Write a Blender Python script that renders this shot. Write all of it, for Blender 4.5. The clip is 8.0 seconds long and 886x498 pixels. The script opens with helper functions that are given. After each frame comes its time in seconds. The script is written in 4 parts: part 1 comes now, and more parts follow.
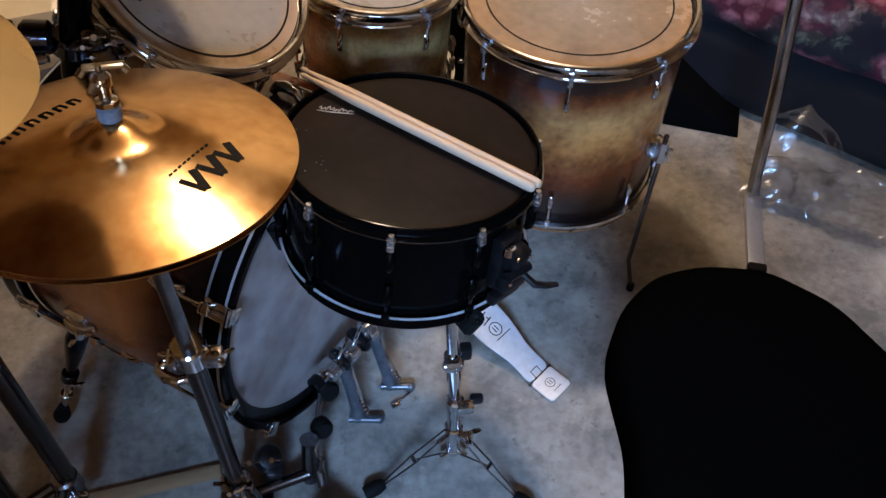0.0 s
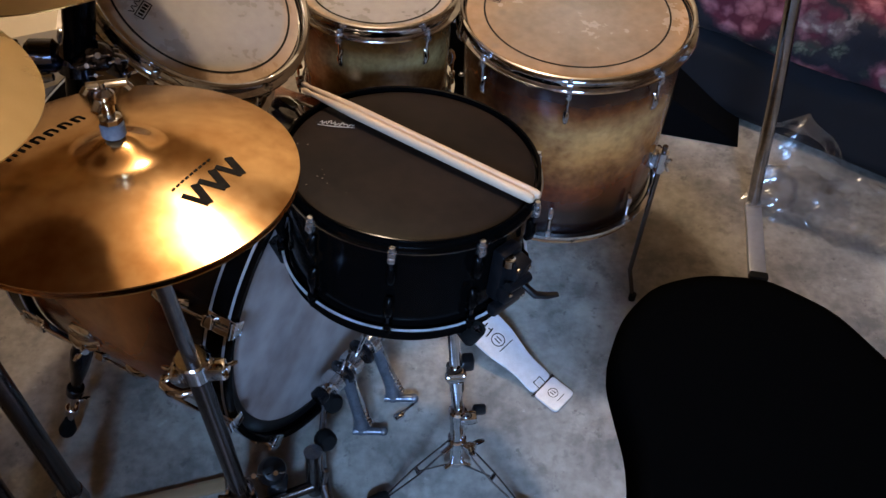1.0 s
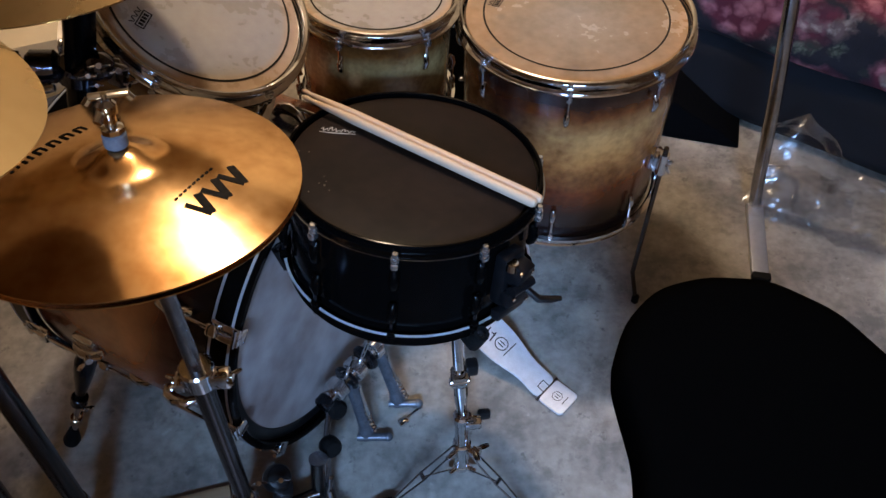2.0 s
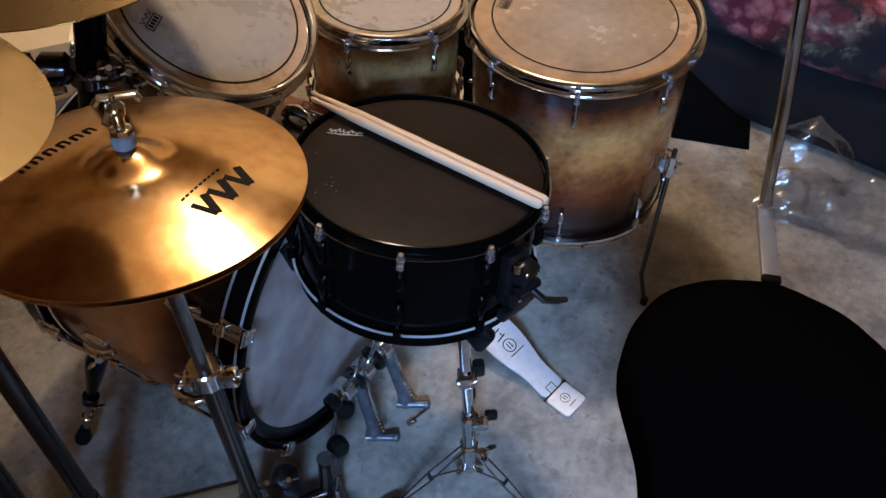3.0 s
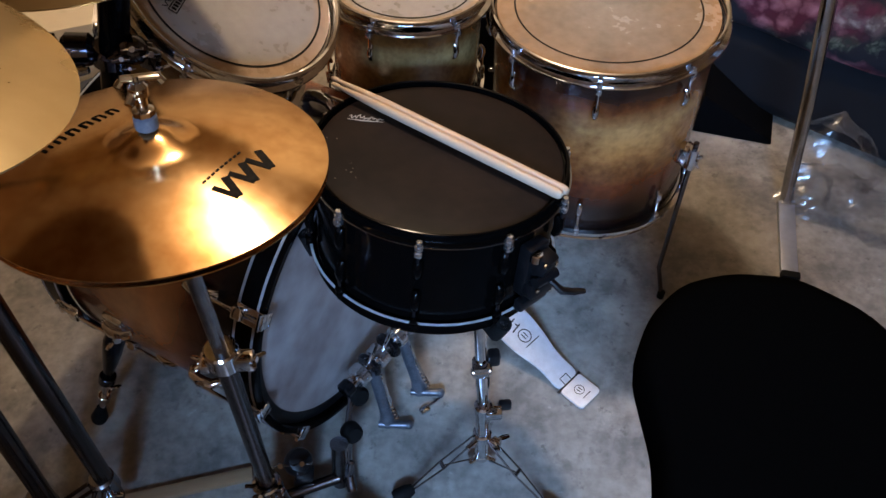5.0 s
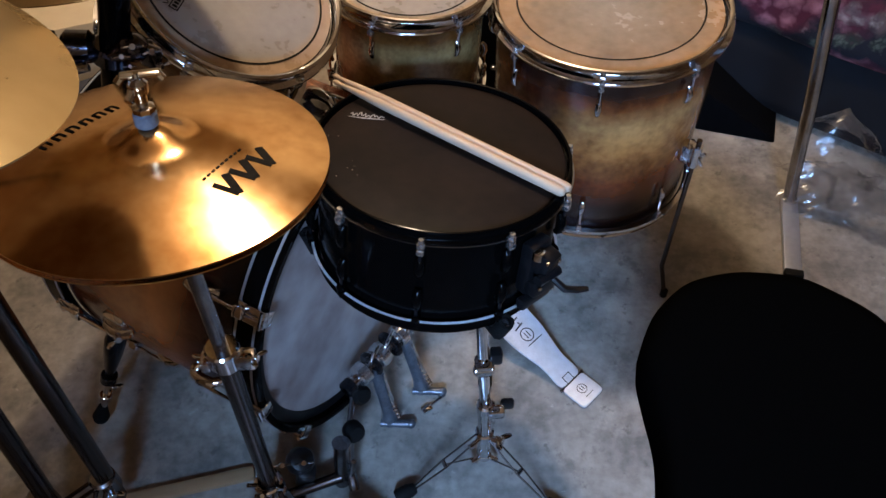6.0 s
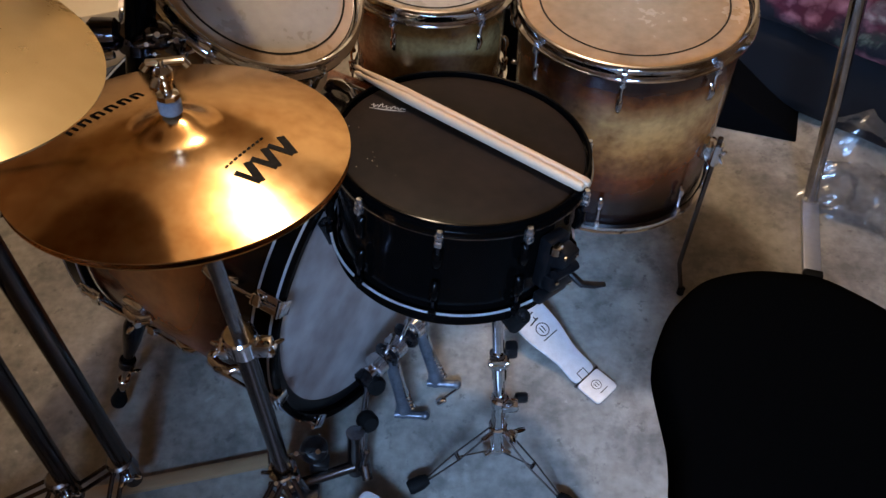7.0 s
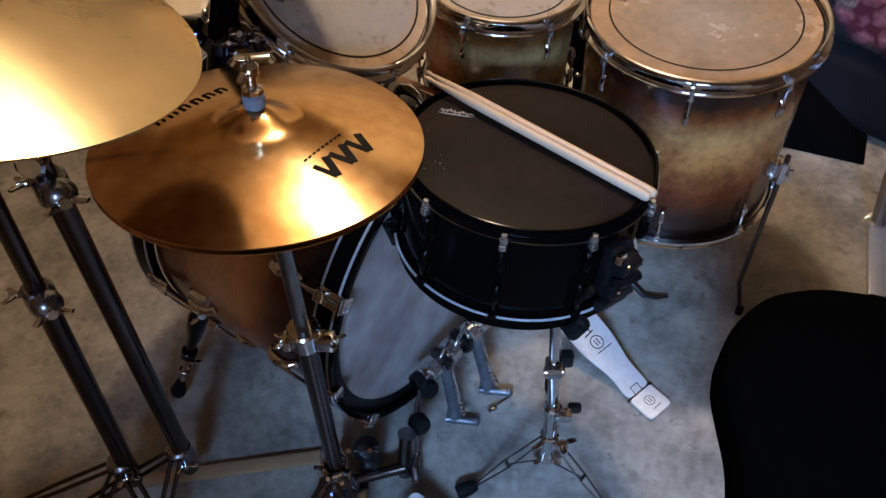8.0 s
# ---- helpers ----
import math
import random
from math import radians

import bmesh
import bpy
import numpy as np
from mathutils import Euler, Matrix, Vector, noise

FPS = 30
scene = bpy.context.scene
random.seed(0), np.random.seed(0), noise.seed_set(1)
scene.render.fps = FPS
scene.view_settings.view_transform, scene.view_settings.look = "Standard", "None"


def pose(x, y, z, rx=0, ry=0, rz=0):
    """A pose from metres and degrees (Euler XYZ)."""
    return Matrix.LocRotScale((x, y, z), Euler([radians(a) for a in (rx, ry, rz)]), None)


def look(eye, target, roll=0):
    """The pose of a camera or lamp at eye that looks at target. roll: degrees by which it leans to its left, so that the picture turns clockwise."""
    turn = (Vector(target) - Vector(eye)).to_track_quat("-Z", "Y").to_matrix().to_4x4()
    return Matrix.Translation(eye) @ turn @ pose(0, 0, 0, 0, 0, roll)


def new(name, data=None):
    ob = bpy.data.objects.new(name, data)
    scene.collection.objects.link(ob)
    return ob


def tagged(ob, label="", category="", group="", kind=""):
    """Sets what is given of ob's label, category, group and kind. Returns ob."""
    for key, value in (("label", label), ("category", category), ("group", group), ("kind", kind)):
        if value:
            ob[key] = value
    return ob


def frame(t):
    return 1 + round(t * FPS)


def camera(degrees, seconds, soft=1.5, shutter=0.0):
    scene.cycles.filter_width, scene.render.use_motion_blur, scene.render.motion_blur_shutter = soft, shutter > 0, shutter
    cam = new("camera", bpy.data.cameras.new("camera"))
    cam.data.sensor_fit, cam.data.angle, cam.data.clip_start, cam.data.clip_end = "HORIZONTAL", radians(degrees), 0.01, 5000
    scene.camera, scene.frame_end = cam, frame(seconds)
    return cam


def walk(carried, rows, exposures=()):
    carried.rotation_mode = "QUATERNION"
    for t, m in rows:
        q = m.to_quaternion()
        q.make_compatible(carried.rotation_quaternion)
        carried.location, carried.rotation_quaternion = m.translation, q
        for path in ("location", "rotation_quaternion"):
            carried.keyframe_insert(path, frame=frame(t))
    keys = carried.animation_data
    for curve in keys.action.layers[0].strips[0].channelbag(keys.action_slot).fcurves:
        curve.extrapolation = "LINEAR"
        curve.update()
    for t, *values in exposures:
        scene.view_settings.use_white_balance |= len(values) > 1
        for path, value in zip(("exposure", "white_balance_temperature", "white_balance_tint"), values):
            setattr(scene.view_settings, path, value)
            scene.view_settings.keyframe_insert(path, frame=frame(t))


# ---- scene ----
cam = camera(58.2, 8.0)
ROWS = [
    (0.0, -0.0074, 0.0067, 1.5012, -5.44, -51.43, 0.68),
    (0.5, -0.0125, 0.0096, 1.4998, -5.23, -51.64, 0.40),
    (1.0, -0.0034, -0.0008, 1.5081, -4.97, -50.54, -0.25),
    (1.5, -0.0082, 0.0029, 1.5082, -5.18, -50.34, -0.78),
    (3.0, 0.0035, -0.0037, 1.5123, -3.41, -50.12, -2.00),
    (3.5, -0.0006, -0.0023, 1.5076, -2.11, -50.91, -1.78),
    (4.0, -0.0008, 0.0024, 1.5071, -1.65, -51.52, -2.01),
    (5.5, -0.0021, -0.0046, 1.5095, -1.77, -50.59, -2.10),
    (6.0, -0.0014, -0.0011, 1.5033, -1.48, -50.86, -2.34),
    (6.5, 0.0002, -0.0003, 1.5088, 0.00, -50.85, -3.78),
    (7.0, -0.0043, -0.0051, 1.5043, 0.36, -51.22, -2.60),
    (7.5, -0.0175, -0.0179, 1.5014, 3.03, -51.60, -2.85),
    (8.0, -0.0255, -0.0258, 1.5062, 5.68, -50.02, -4.21),
]
walk(cam, [(t, pose(x, y, z, 90 + pitch, 0, yaw) @ pose(0, 0, 0, 0, 0, roll)) for t, x, y, z, yaw, pitch, roll in ROWS], [(0.0, 0.0)])

# ---- world and lamps ----
world = bpy.data.worlds.new("world")
scene.world = world
world.use_nodes = True
world.node_tree.nodes["Background"].inputs[0].default_value = (0.35, 0.45, 0.7, 1)
world.node_tree.nodes["Background"].inputs[1].default_value = 0.05


def lamp(name, kind, energy, colour, m, size=0.1, size_y=None):
    data = bpy.data.lights.new(name, kind)
    data.energy, data.color = energy, colour
    if kind == "AREA":
        data.size = size
        if size_y:
            data.shape, data.size_y = "RECTANGLE", size_y
        else:
            data.shape = "DISK"
    else:
        data.shadow_soft_size = size
    ob = new(name, data)
    ob.matrix_world = m
    return ob


BULB = (0.07, 1.60, 2.36)
lamp("ceiling_bulb", "POINT", 78, (1.0, 0.80, 0.58), pose(*BULB), 0.055)
# Unseen cool fill of unknown source, aimed and narrowed to tint the shaded floor blue.
window = lamp("cool_fill", "AREA", 16.5, (0.30, 0.54, 1.0), look((-0.10, -1.66, 1.95), (0.42, 0.96, 0.0)), 0.9, 0.60)
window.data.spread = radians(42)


# ---- materials ----
def material(name, colour, rough=0.5, metal=0.0, second=None, scale=30.0, amount=0.5, bump=0.0, bump_scale=200.0,
             rough_var=0.0, coat=0.0, stretch=(1, 1, 1), detail=6.0):
    """A principled surface with two scales of mottling between colour and second, and a fine relief."""
    mat = bpy.data.materials.new(name)
    mat.use_nodes = True
    nodes, links = mat.node_tree.nodes, mat.node_tree.links
    bsdf = nodes["Principled BSDF"]
    bsdf.inputs["Metallic"].default_value = metal
    bsdf.inputs["Roughness"].default_value = rough
    bsdf.inputs["Coat Weight"].default_value = coat
    bsdf.inputs["Coat Roughness"].default_value = 0.08
    coords = nodes.new("ShaderNodeTexCoord")
    mapping = nodes.new("ShaderNodeMapping")
    mapping.inputs["Scale"].default_value = stretch
    links.new(coords.outputs["Object"], mapping.inputs["Vector"])

    def noise_node(s, d=detail):
        n = nodes.new("ShaderNodeTexNoise")
        n.inputs["Scale"].default_value, n.inputs["Detail"].default_value = s, d
        links.new(mapping.outputs[0], n.inputs["Vector"])
        return n

    second = second or tuple(c * 0.75 for c in colour)
    big, fine = noise_node(scale), noise_node(scale * 6.3)
    mix = nodes.new("ShaderNodeMath")
    mix.operation = "MULTIPLY_ADD"
    mix.inputs[1].default_value = 0.35
    links.new(fine.outputs["Fac"], mix.inputs[0])
    half = nodes.new("ShaderNodeMath")
    half.operation = "MULTIPLY"
    half.inputs[1].default_value = 0.65
    links.new(big.outputs["Fac"], half.inputs[0])
    links.new(half.outputs[0], mix.inputs[2])
    ramp = nodes.new("ShaderNodeValToRGB")
    ramp.color_ramp.elements[0].position, ramp.color_ramp.elements[1].position = 0.5 - amount * 0.35, 0.5 + amount * 0.35
    ramp.color_ramp.elements[0].color, ramp.color_ramp.elements[1].color = (*second, 1), (*colour, 1)
    links.new(mix.outputs[0], ramp.inputs[0])
    links.new(ramp.outputs[0], bsdf.inputs["Base Color"])
    if rough_var:
        rr = nodes.new("ShaderNodeMapRange")
        rr.inputs["To Min"].default_value, rr.inputs["To Max"].default_value = max(0.02, rough - rough_var), rough + rough_var
        links.new(mix.outputs[0], rr.inputs["Value"])
        links.new(rr.outputs[0], bsdf.inputs["Roughness"])
    if bump:
        rel = noise_node(bump_scale, 4)
        b = nodes.new("ShaderNodeBump")
        b.inputs["Strength"].default_value, b.inputs["Distance"].default_value = bump, 0.002
        links.new(rel.outputs["Fac"], b.inputs["Height"])
        links.new(b.outputs[0], bsdf.inputs["Normal"])
    return mat


def ramp_over(mat, axis, stops, lo, hi, factor="MULTIPLY", jitter=0.0):
    """Tints mat's colour along an object axis ('Z', 'X', 'R' for the radius) by the stops, over lo to hi metres."""
    nodes, links = mat.node_tree.nodes, mat.node_tree.links
    bsdf = nodes["Principled BSDF"]
    before = bsdf.inputs["Base Color"].links[0].from_socket
    coords, sep = nodes.new("ShaderNodeTexCoord"), nodes.new("ShaderNodeSeparateXYZ")
    links.new(coords.outputs["Object"], sep.inputs[0])
    if axis == "R":
        flat = nodes.new("ShaderNodeCombineXYZ")
        links.new(sep.outputs["X"], flat.inputs["X"])
        links.new(sep.outputs["Y"], flat.inputs["Y"])
        length = nodes.new("ShaderNodeVectorMath")
        length.operation = "LENGTH"
        links.new(flat.outputs[0], length.inputs[0])
        value = length.outputs["Value"]
    else:
        value = sep.outputs[axis]
    if jitter:
        n, add = nodes.new("ShaderNodeTexNoise"), nodes.new("ShaderNodeMath")
        n.inputs["Scale"].default_value = 14
        n.inputs["Detail"].default_value = 5
        links.new(coords.outputs["Object"], n.inputs["Vector"])
        add.operation = "MULTIPLY_ADD"
        add.inputs[1].default_value = jitter
        links.new(n.outputs["Fac"], add.inputs[0])
        links.new(value, add.inputs[2])
        value = add.outputs[0]
        lo, hi = lo + jitter / 2, hi + jitter / 2
    rng, ramp = nodes.new("ShaderNodeMapRange"), nodes.new("ShaderNodeValToRGB")
    rng.inputs["From Min"].default_value, rng.inputs["From Max"].default_value = lo, hi
    links.new(value, rng.inputs["Value"])
    links.new(rng.outputs[0], ramp.inputs[0])
    els = ramp.color_ramp.elements
    while len(els) < len(stops):
        els.new(0.5)
    for e, (at, c) in zip(els, stops):
        e.position, e.color = at, (*c, 1)
    mix = nodes.new("ShaderNodeMix")
    mix.data_type, mix.blend_type = "RGBA", factor
    mix.inputs["Factor"].default_value = 1.0
    links.new(before, mix.inputs["A"])
    links.new(ramp.outputs[0], mix.inputs["B"])
    links.new(mix.outputs["Result"], bsdf.inputs["Base Color"])
    return mat


BRIGHT_CHROME = material("bright_chrome", (0.80, 0.79, 0.78), 0.22, 0.95, (0.55, 0.54, 0.54), 60, 0.6, rough_var=0.05)
CHROME = material("chrome", (0.85, 0.85, 0.86), 0.09, 1.0, (0.5, 0.5, 0.52), 60, 0.6, rough_var=0.07)
DULL_CHROME = material("dull_chrome", (0.34, 0.34, 0.36), 0.24, 1.0, (0.17, 0.17, 0.18), 40, 0.6, rough_var=0.1)
RACK_CHROME = material("scuffed_chrome", (0.50, 0.50, 0.52), 0.16, 1.0, (0.26, 0.25, 0.25), 18, 0.6, rough_var=0.08)
DARK_CHROME = material("dark_chrome", (0.12, 0.098, 0.09), 0.24, 1.0, (0.085, 0.07, 0.064), 7, 1.0, rough_var=0.03)
BLACK_PLASTIC = material("black_plastic", (0.006, 0.006, 0.007), 0.35, 0, (0.003, 0.003, 0.0035), 60)
BLACK_GLOSS = material("black_lacquer", (0.0018, 0.0016, 0.0017), 0.16, 0, (0.001, 0.001, 0.001), 30)
BLACK_METAL = material("black_nickel", (0.012, 0.012, 0.014), 0.22, 0.6, (0.015, 0.015, 0.018), 40)
BLACK_CHROME = material("black_chrome", (0.13, 0.13, 0.16), 0.13, 1.0, (0.05, 0.05, 0.06), 50, 0.6, rough_var=0.06)
BLACK_CLOTH = material("black_cloth", (0.0017, 0.0016, 0.0016), 0.95, 0, (0.0008, 0.0008, 0.0008), 300, bump=0.4, bump_scale=900)
RUBBER = material("black_rubber", (0.005, 0.005, 0.005), 0.6, 0, (0.008, 0.008, 0.008), 80, bump=0.2)
FELT = material("grey_felt", (0.22, 0.24, 0.28), 0.95, 0, (0.14, 0.155, 0.19), 150, bump=0.6, bump_scale=800)
def lathed(mat, rings=0.012, hammer=0.28):
    """Adds fine concentric lathe rings and broad uneven hammering to the relief."""
    nodes, links = mat.node_tree.nodes, mat.node_tree.links
    bsdf, coords = nodes["Principled BSDF"], nodes.new("ShaderNodeTexCoord")
    wave, broad = nodes.new("ShaderNodeTexWave"), nodes.new("ShaderNodeTexNoise")
    wave.wave_type, wave.rings_direction = "RINGS", "Z"
    wave.inputs["Scale"].default_value, wave.inputs["Distortion"].default_value = 130, 2.5
    broad.inputs["Scale"].default_value, broad.inputs["Detail"].default_value = 11, 2
    links.new(coords.outputs["Object"], wave.inputs["Vector"])
    links.new(coords.outputs["Object"], broad.inputs["Vector"])
    one, two = nodes.new("ShaderNodeBump"), nodes.new("ShaderNodeBump")
    one.inputs["Strength"].default_value, one.inputs["Distance"].default_value = rings, 0.001
    two.inputs["Strength"].default_value, two.inputs["Distance"].default_value = hammer, 0.004
    links.new(wave.outputs["Fac"], one.inputs["Height"])
    links.new(broad.outputs["Fac"], two.inputs["Height"])
    links.new(one.outputs[0], two.inputs["Normal"])
    links.new(two.outputs[0], bsdf.inputs["Normal"])
    grooves = nodes.new("ShaderNodeTangent")
    grooves.direction_type, grooves.axis = "RADIAL", "Z"
    links.new(grooves.outputs[0], bsdf.inputs["Tangent"])
    bsdf.inputs["Anisotropic"].default_value, bsdf.inputs["Anisotropic Rotation"].default_value = 0.45, 0.25
    return mat


BRONZE = lathed(material("cymbal_bronze", (0.92, 0.59, 0.29), 0.175, 1.0, (0.56, 0.29, 0.10), 10, 0.42, rough_var=0.08, detail=10), 0.012, 0.10)
PALE_BRONZE = lathed(material("pale_cymbal_bronze", (0.56, 0.43, 0.24), 0.28, 1.0, (0.42, 0.31, 0.16), 8, 0.8, rough_var=0.05), 0.02, 0.10)
INK = material("black_print", (0.006, 0.005, 0.004), 0.8, 0, (0.02, 0.016, 0.012), 200)
WHITE_INK = material("white_print", (0.6, 0.6, 0.6), 0.6, 0, (0.2, 0.2, 0.2), 160, 0.9)
WOOD_STICK = material("hickory", (0.60, 0.46, 0.33), 0.5, 0, (0.46, 0.32, 0.21), 18, 0.8, bump=0.1, stretch=(1, 1, 0.08), bump_scale=300)
SNARE_HEAD = material("black_drum_head", (0.018, 0.0115, 0.0095), 0.44, 0, (0.006, 0.0045, 0.004), 7, 0.4, bump=0.15, bump_scale=700, rough_var=0.1)
HEAD = material("worn_drum_head", (0.37, 0.335, 0.295), 0.28, 0, (0.24, 0.21, 0.18), 9, 0.7, bump=0.1, bump_scale=400, rough_var=0.1)
TAN_HEAD = material("tan_drum_head", (0.38, 0.29, 0.205), 0.25, 0, (0.22, 0.155, 0.10), 8, 0.6, bump=0.1, bump_scale=400, rough_var=0.12)
BASS_HEAD = material("white_bass_head", (0.40, 0.37, 0.36), 0.35, 0, (0.15, 0.10, 0.09), 2.8, 0.38, detail=3.0, bump=0.1, bump_scale=400)
STEEL = material("brushed_steel", (0.78, 0.80, 0.84), 0.42, 0.35, (0.6, 0.61, 0.63), 60, 0.6, rough_var=0.08)
GREY_STEEL = material("grey_steel", (0.44, 0.46, 0.50), 0.35, 0.4, (0.30, 0.31, 0.34), 14, 0.8, rough_var=0.1)
PEDAL_STEEL = material("worn_pedal_casting", (0.19, 0.205, 0.24), 0.32, 0.6, (0.08, 0.088, 0.10), 34, 0.5, rough_var=0.1)
BROWN_WOOD = material("brown_wood", (0.38, 0.24, 0.13), 0.55, 0, (0.24, 0.15, 0.08), 14, 0.7, stretch=(0.15, 1, 1), bump=0.15, rough_var=0.1)
NAVY = material("navy_cloth", (0.0018, 0.0027, 0.0068), 0.9, 0, (0.0007, 0.001, 0.003), 25, 0.8, bump=0.5, bump_scale=300)
BOX_BLACK = material("black_carpet_cover", (0.003, 0.003, 0.0035), 0.9, 0, (0.0015, 0.0015, 0.002), 90, bump=0.5, bump_scale=500)
for dull, level in ((BLACK_CLOTH, 0.0), (BLACK_GLOSS, 0.06), (SNARE_HEAD, 0.085), (INK, 0.1), (BLACK_PLASTIC, 0.3), (RUBBER, 0.08), (BOX_BLACK, 0.05)):
    dull.node_tree.nodes["Principled BSDF"].inputs["Specular IOR Level"].default_value = level
BLUE_BOX = material("dark_blue_case", (0.05, 0.06, 0.09), 0.6, 0, (0.035, 0.04, 0.06), 20)
# Unseen wall tones: cream brightens cymbal and chrome reflections, brown darkens them.
WALL_PAINT = material("unseen_wall_brown", (0.20, 0.13, 0.08), 0.6, 0, (0.12, 0.075, 0.045), 4, 0.7, bump=0.1)
CREAM_WALL = material("cream_paint", (0.76, 0.69, 0.57), 0.8, 0, (0.66, 0.59, 0.48), 4, 0.7, bump=0.1)
CARDBOARD = material("pale_cream_card", (0.74, 0.64, 0.47), 0.75, 0, (0.64, 0.54, 0.38), 6, 0.7, bump=0.15)
CEILING_PAINT = material("ceiling_paint", (0.52, 0.43, 0.34), 0.85, 0, (0.44, 0.36, 0.28), 4, 0.7)

AMBER = ramp_over(material("amber_burst_lacquer", (0.56, 0.275, 0.095), 0.24, 0, (0.20, 0.078, 0.023), 11, 0.42, coat=0.25, rough_var=0.06, stretch=(1, 1, 1)),
                  "Z", [(0.0, (0.012, 0.007, 0.010)), (0.18, (0.025, 0.011, 0.011)), (0.36, (0.30, 0.11, 0.05)), (0.55, (0.98, 0.78, 0.56)), (0.72, (1, 0.97, 0.9)),
                        (0.83, (0.42, 0.21, 0.11)), (0.91, (0.06, 0.03, 0.025)), (1.0, (0.012, 0.008, 0.011))], -0.40, -0.01, jitter=0.04)
AMBER_SHORT = ramp_over(material("amber_burst_lacquer_short", (0.46, 0.31, 0.13), 0.24, 0, (0.16, 0.085, 0.03), 17, 0.48, coat=0.25, rough_var=0.06),
                        "Z", [(0.0, (0.015, 0.008, 0.01)), (0.2, (0.3, 0.12, 0.05)), (0.45, (1, 0.9, 0.7)), (0.7, (1, 1, 0.95)),
                              (0.84, (0.40, 0.22, 0.12)), (1.0, (0.012, 0.009, 0.012))], -0.24, -0.01, jitter=0.03)
# Black burst, widened at the batter end to include the toms' shade.
AMBER_BASS = ramp_over(material("amber_burst_lacquer_bass", (0.37, 0.108, 0.026), 0.25, 0, (0.18, 0.050, 0.012), 9, 0.7, coat=0.25, rough_var=0.06),
                       "Z", [(0.0, (0.03, 0.012, 0.012)), (0.16, (0.45, 0.3, 0.25)), (0.40, (1, 1, 1)), (0.54, (0.9, 0.75, 0.6)),
                             (0.72, (0.10, 0.035, 0.025)), (0.86, (0.012, 0.009, 0.012)), (1.0, (0.01, 0.008, 0.012))], -0.455, -0.02, jitter=0.05)


def smudged(mat, tone=0.26, scale=17.0, size=0.16):
    """Scattered round grey stick smudges."""
    nodes, links = mat.node_tree.nodes, mat.node_tree.links
    bsdf = nodes["Principled BSDF"]
    before = bsdf.inputs["Base Color"].links[0].from_socket
    coords, v, r, mix = nodes.new("ShaderNodeTexCoord"), nodes.new("ShaderNodeTexVoronoi"), nodes.new("ShaderNodeMapRange"), nodes.new("ShaderNodeMix")
    v.inputs["Scale"].default_value = scale
    links.new(coords.outputs["Object"], v.inputs["Vector"])
    r.inputs["From Min"].default_value, r.inputs["From Max"].default_value, r.inputs["To Max"].default_value = size, size * 0.4, tone
    links.new(v.outputs["Distance"], r.inputs["Value"])
    mix.data_type = "RGBA"
    links.new(r.outputs[0], mix.inputs["Factor"])
    links.new(before, mix.inputs["A"])
    mix.inputs["B"].default_value = (0.13, 0.12, 0.11, 1)
    links.new(mix.outputs["Result"], bsdf.inputs["Base Color"])
    return mat


smudged(ramp_over(HEAD, "R", [(0.0, (0.95, 0.98, 1.02)), (0.80, (1, 1, 1)), (0.88, (1.3, 1.02, 0.78)), (1.0, (1.3, 1.0, 0.75))], 0.0, 0.152))
# Pale bluish centre paints in the glare on the floor tom; smudges are stick marks.
smudged(ramp_over(TAN_HEAD, "R", [(0.0, (0.95, 1.12, 1.35)), (0.45, (0.9, 0.95, 1.0)), (0.8, (0.95, 0.88, 0.8)), (1.0, (1.2, 1.0, 0.8))], 0.0, 0.2, jitter=0.12), 0.26, 13.0)

# ---- mesh helpers ----
def part(name, bm, mat, parent, label="", smooth=True, m=None):
    mesh = bpy.data.meshes.new(name)
    bm.to_mesh(mesh)
    bm.free()
    mesh.materials.append(mat)
    if smooth:
        mesh.shade_smooth()
        mesh.set_sharp_from_angle(angle=radians(38))
    ob = new(name, mesh)
    ob.parent = parent
    if m is not None:
        ob.matrix_local = m
    return tagged(ob, label)


def thing(name, label, category, m=None, group="", kind=""):
    ob = new(name)
    ob.empty_display_size = 0.05
    if m is not None:
        ob.matrix_world = m
    return tagged(ob, label, category, group, kind)


def solo(name, bm, mat, label, category, m=None, group="", kind="", smooth=True):
    ob = part(name, bm, mat, None, label, smooth, m)
    return tagged(ob, label, category, group, kind)


def aim(centre, normal, spin=0.0):
    """A frame at centre whose z points along normal; its x stays near the world's x."""
    z = Vector(normal).normalized()
    x = (Vector((1, 0, 0)) - z * z.x)
    if x.length < 0.1:
        x = Vector((0, 1, 0)) - z * z.y
    x.normalize()
    y = z.cross(x)
    m = Matrix((x, y, z)).transposed().to_4x4()
    return Matrix.Translation(centre) @ m @ pose(0, 0, 0, 0, 0, spin)


def lathe(profile, seg=64, bm=None, m=None, closed=False):
    """Turns a profile of (radius, height) about z."""
    bm = bm or bmesh.new()
    rings = []
    for r, z in profile:
        if r < 1e-6:
            rings.append([bm.verts.new((0, 0, z))])
        else:
            rings.append([bm.verts.new((r * math.cos(2 * math.pi * k / seg), r * math.sin(2 * math.pi * k / seg), z)) for k in range(seg)])
    pairs = list(zip(rings, rings[1:])) + ([(rings[-1], rings[0])] if closed else [])
    fresh = [v for ring in rings for v in ring]
    for a, b in pairs:
        for k in range(seg):
            q = [a[k % len(a)], a[(k + 1) % len(a)], b[(k + 1) % len(b)], b[k % len(b)]]
            q = list(dict.fromkeys(q))
            if len(q) > 2:
                bm.faces.new(q)
    if m is not None:
        bmesh.ops.transform(bm, matrix=m, verts=fresh)
    bmesh.ops.recalc_face_normals(bm, faces=bm.faces)
    return bm


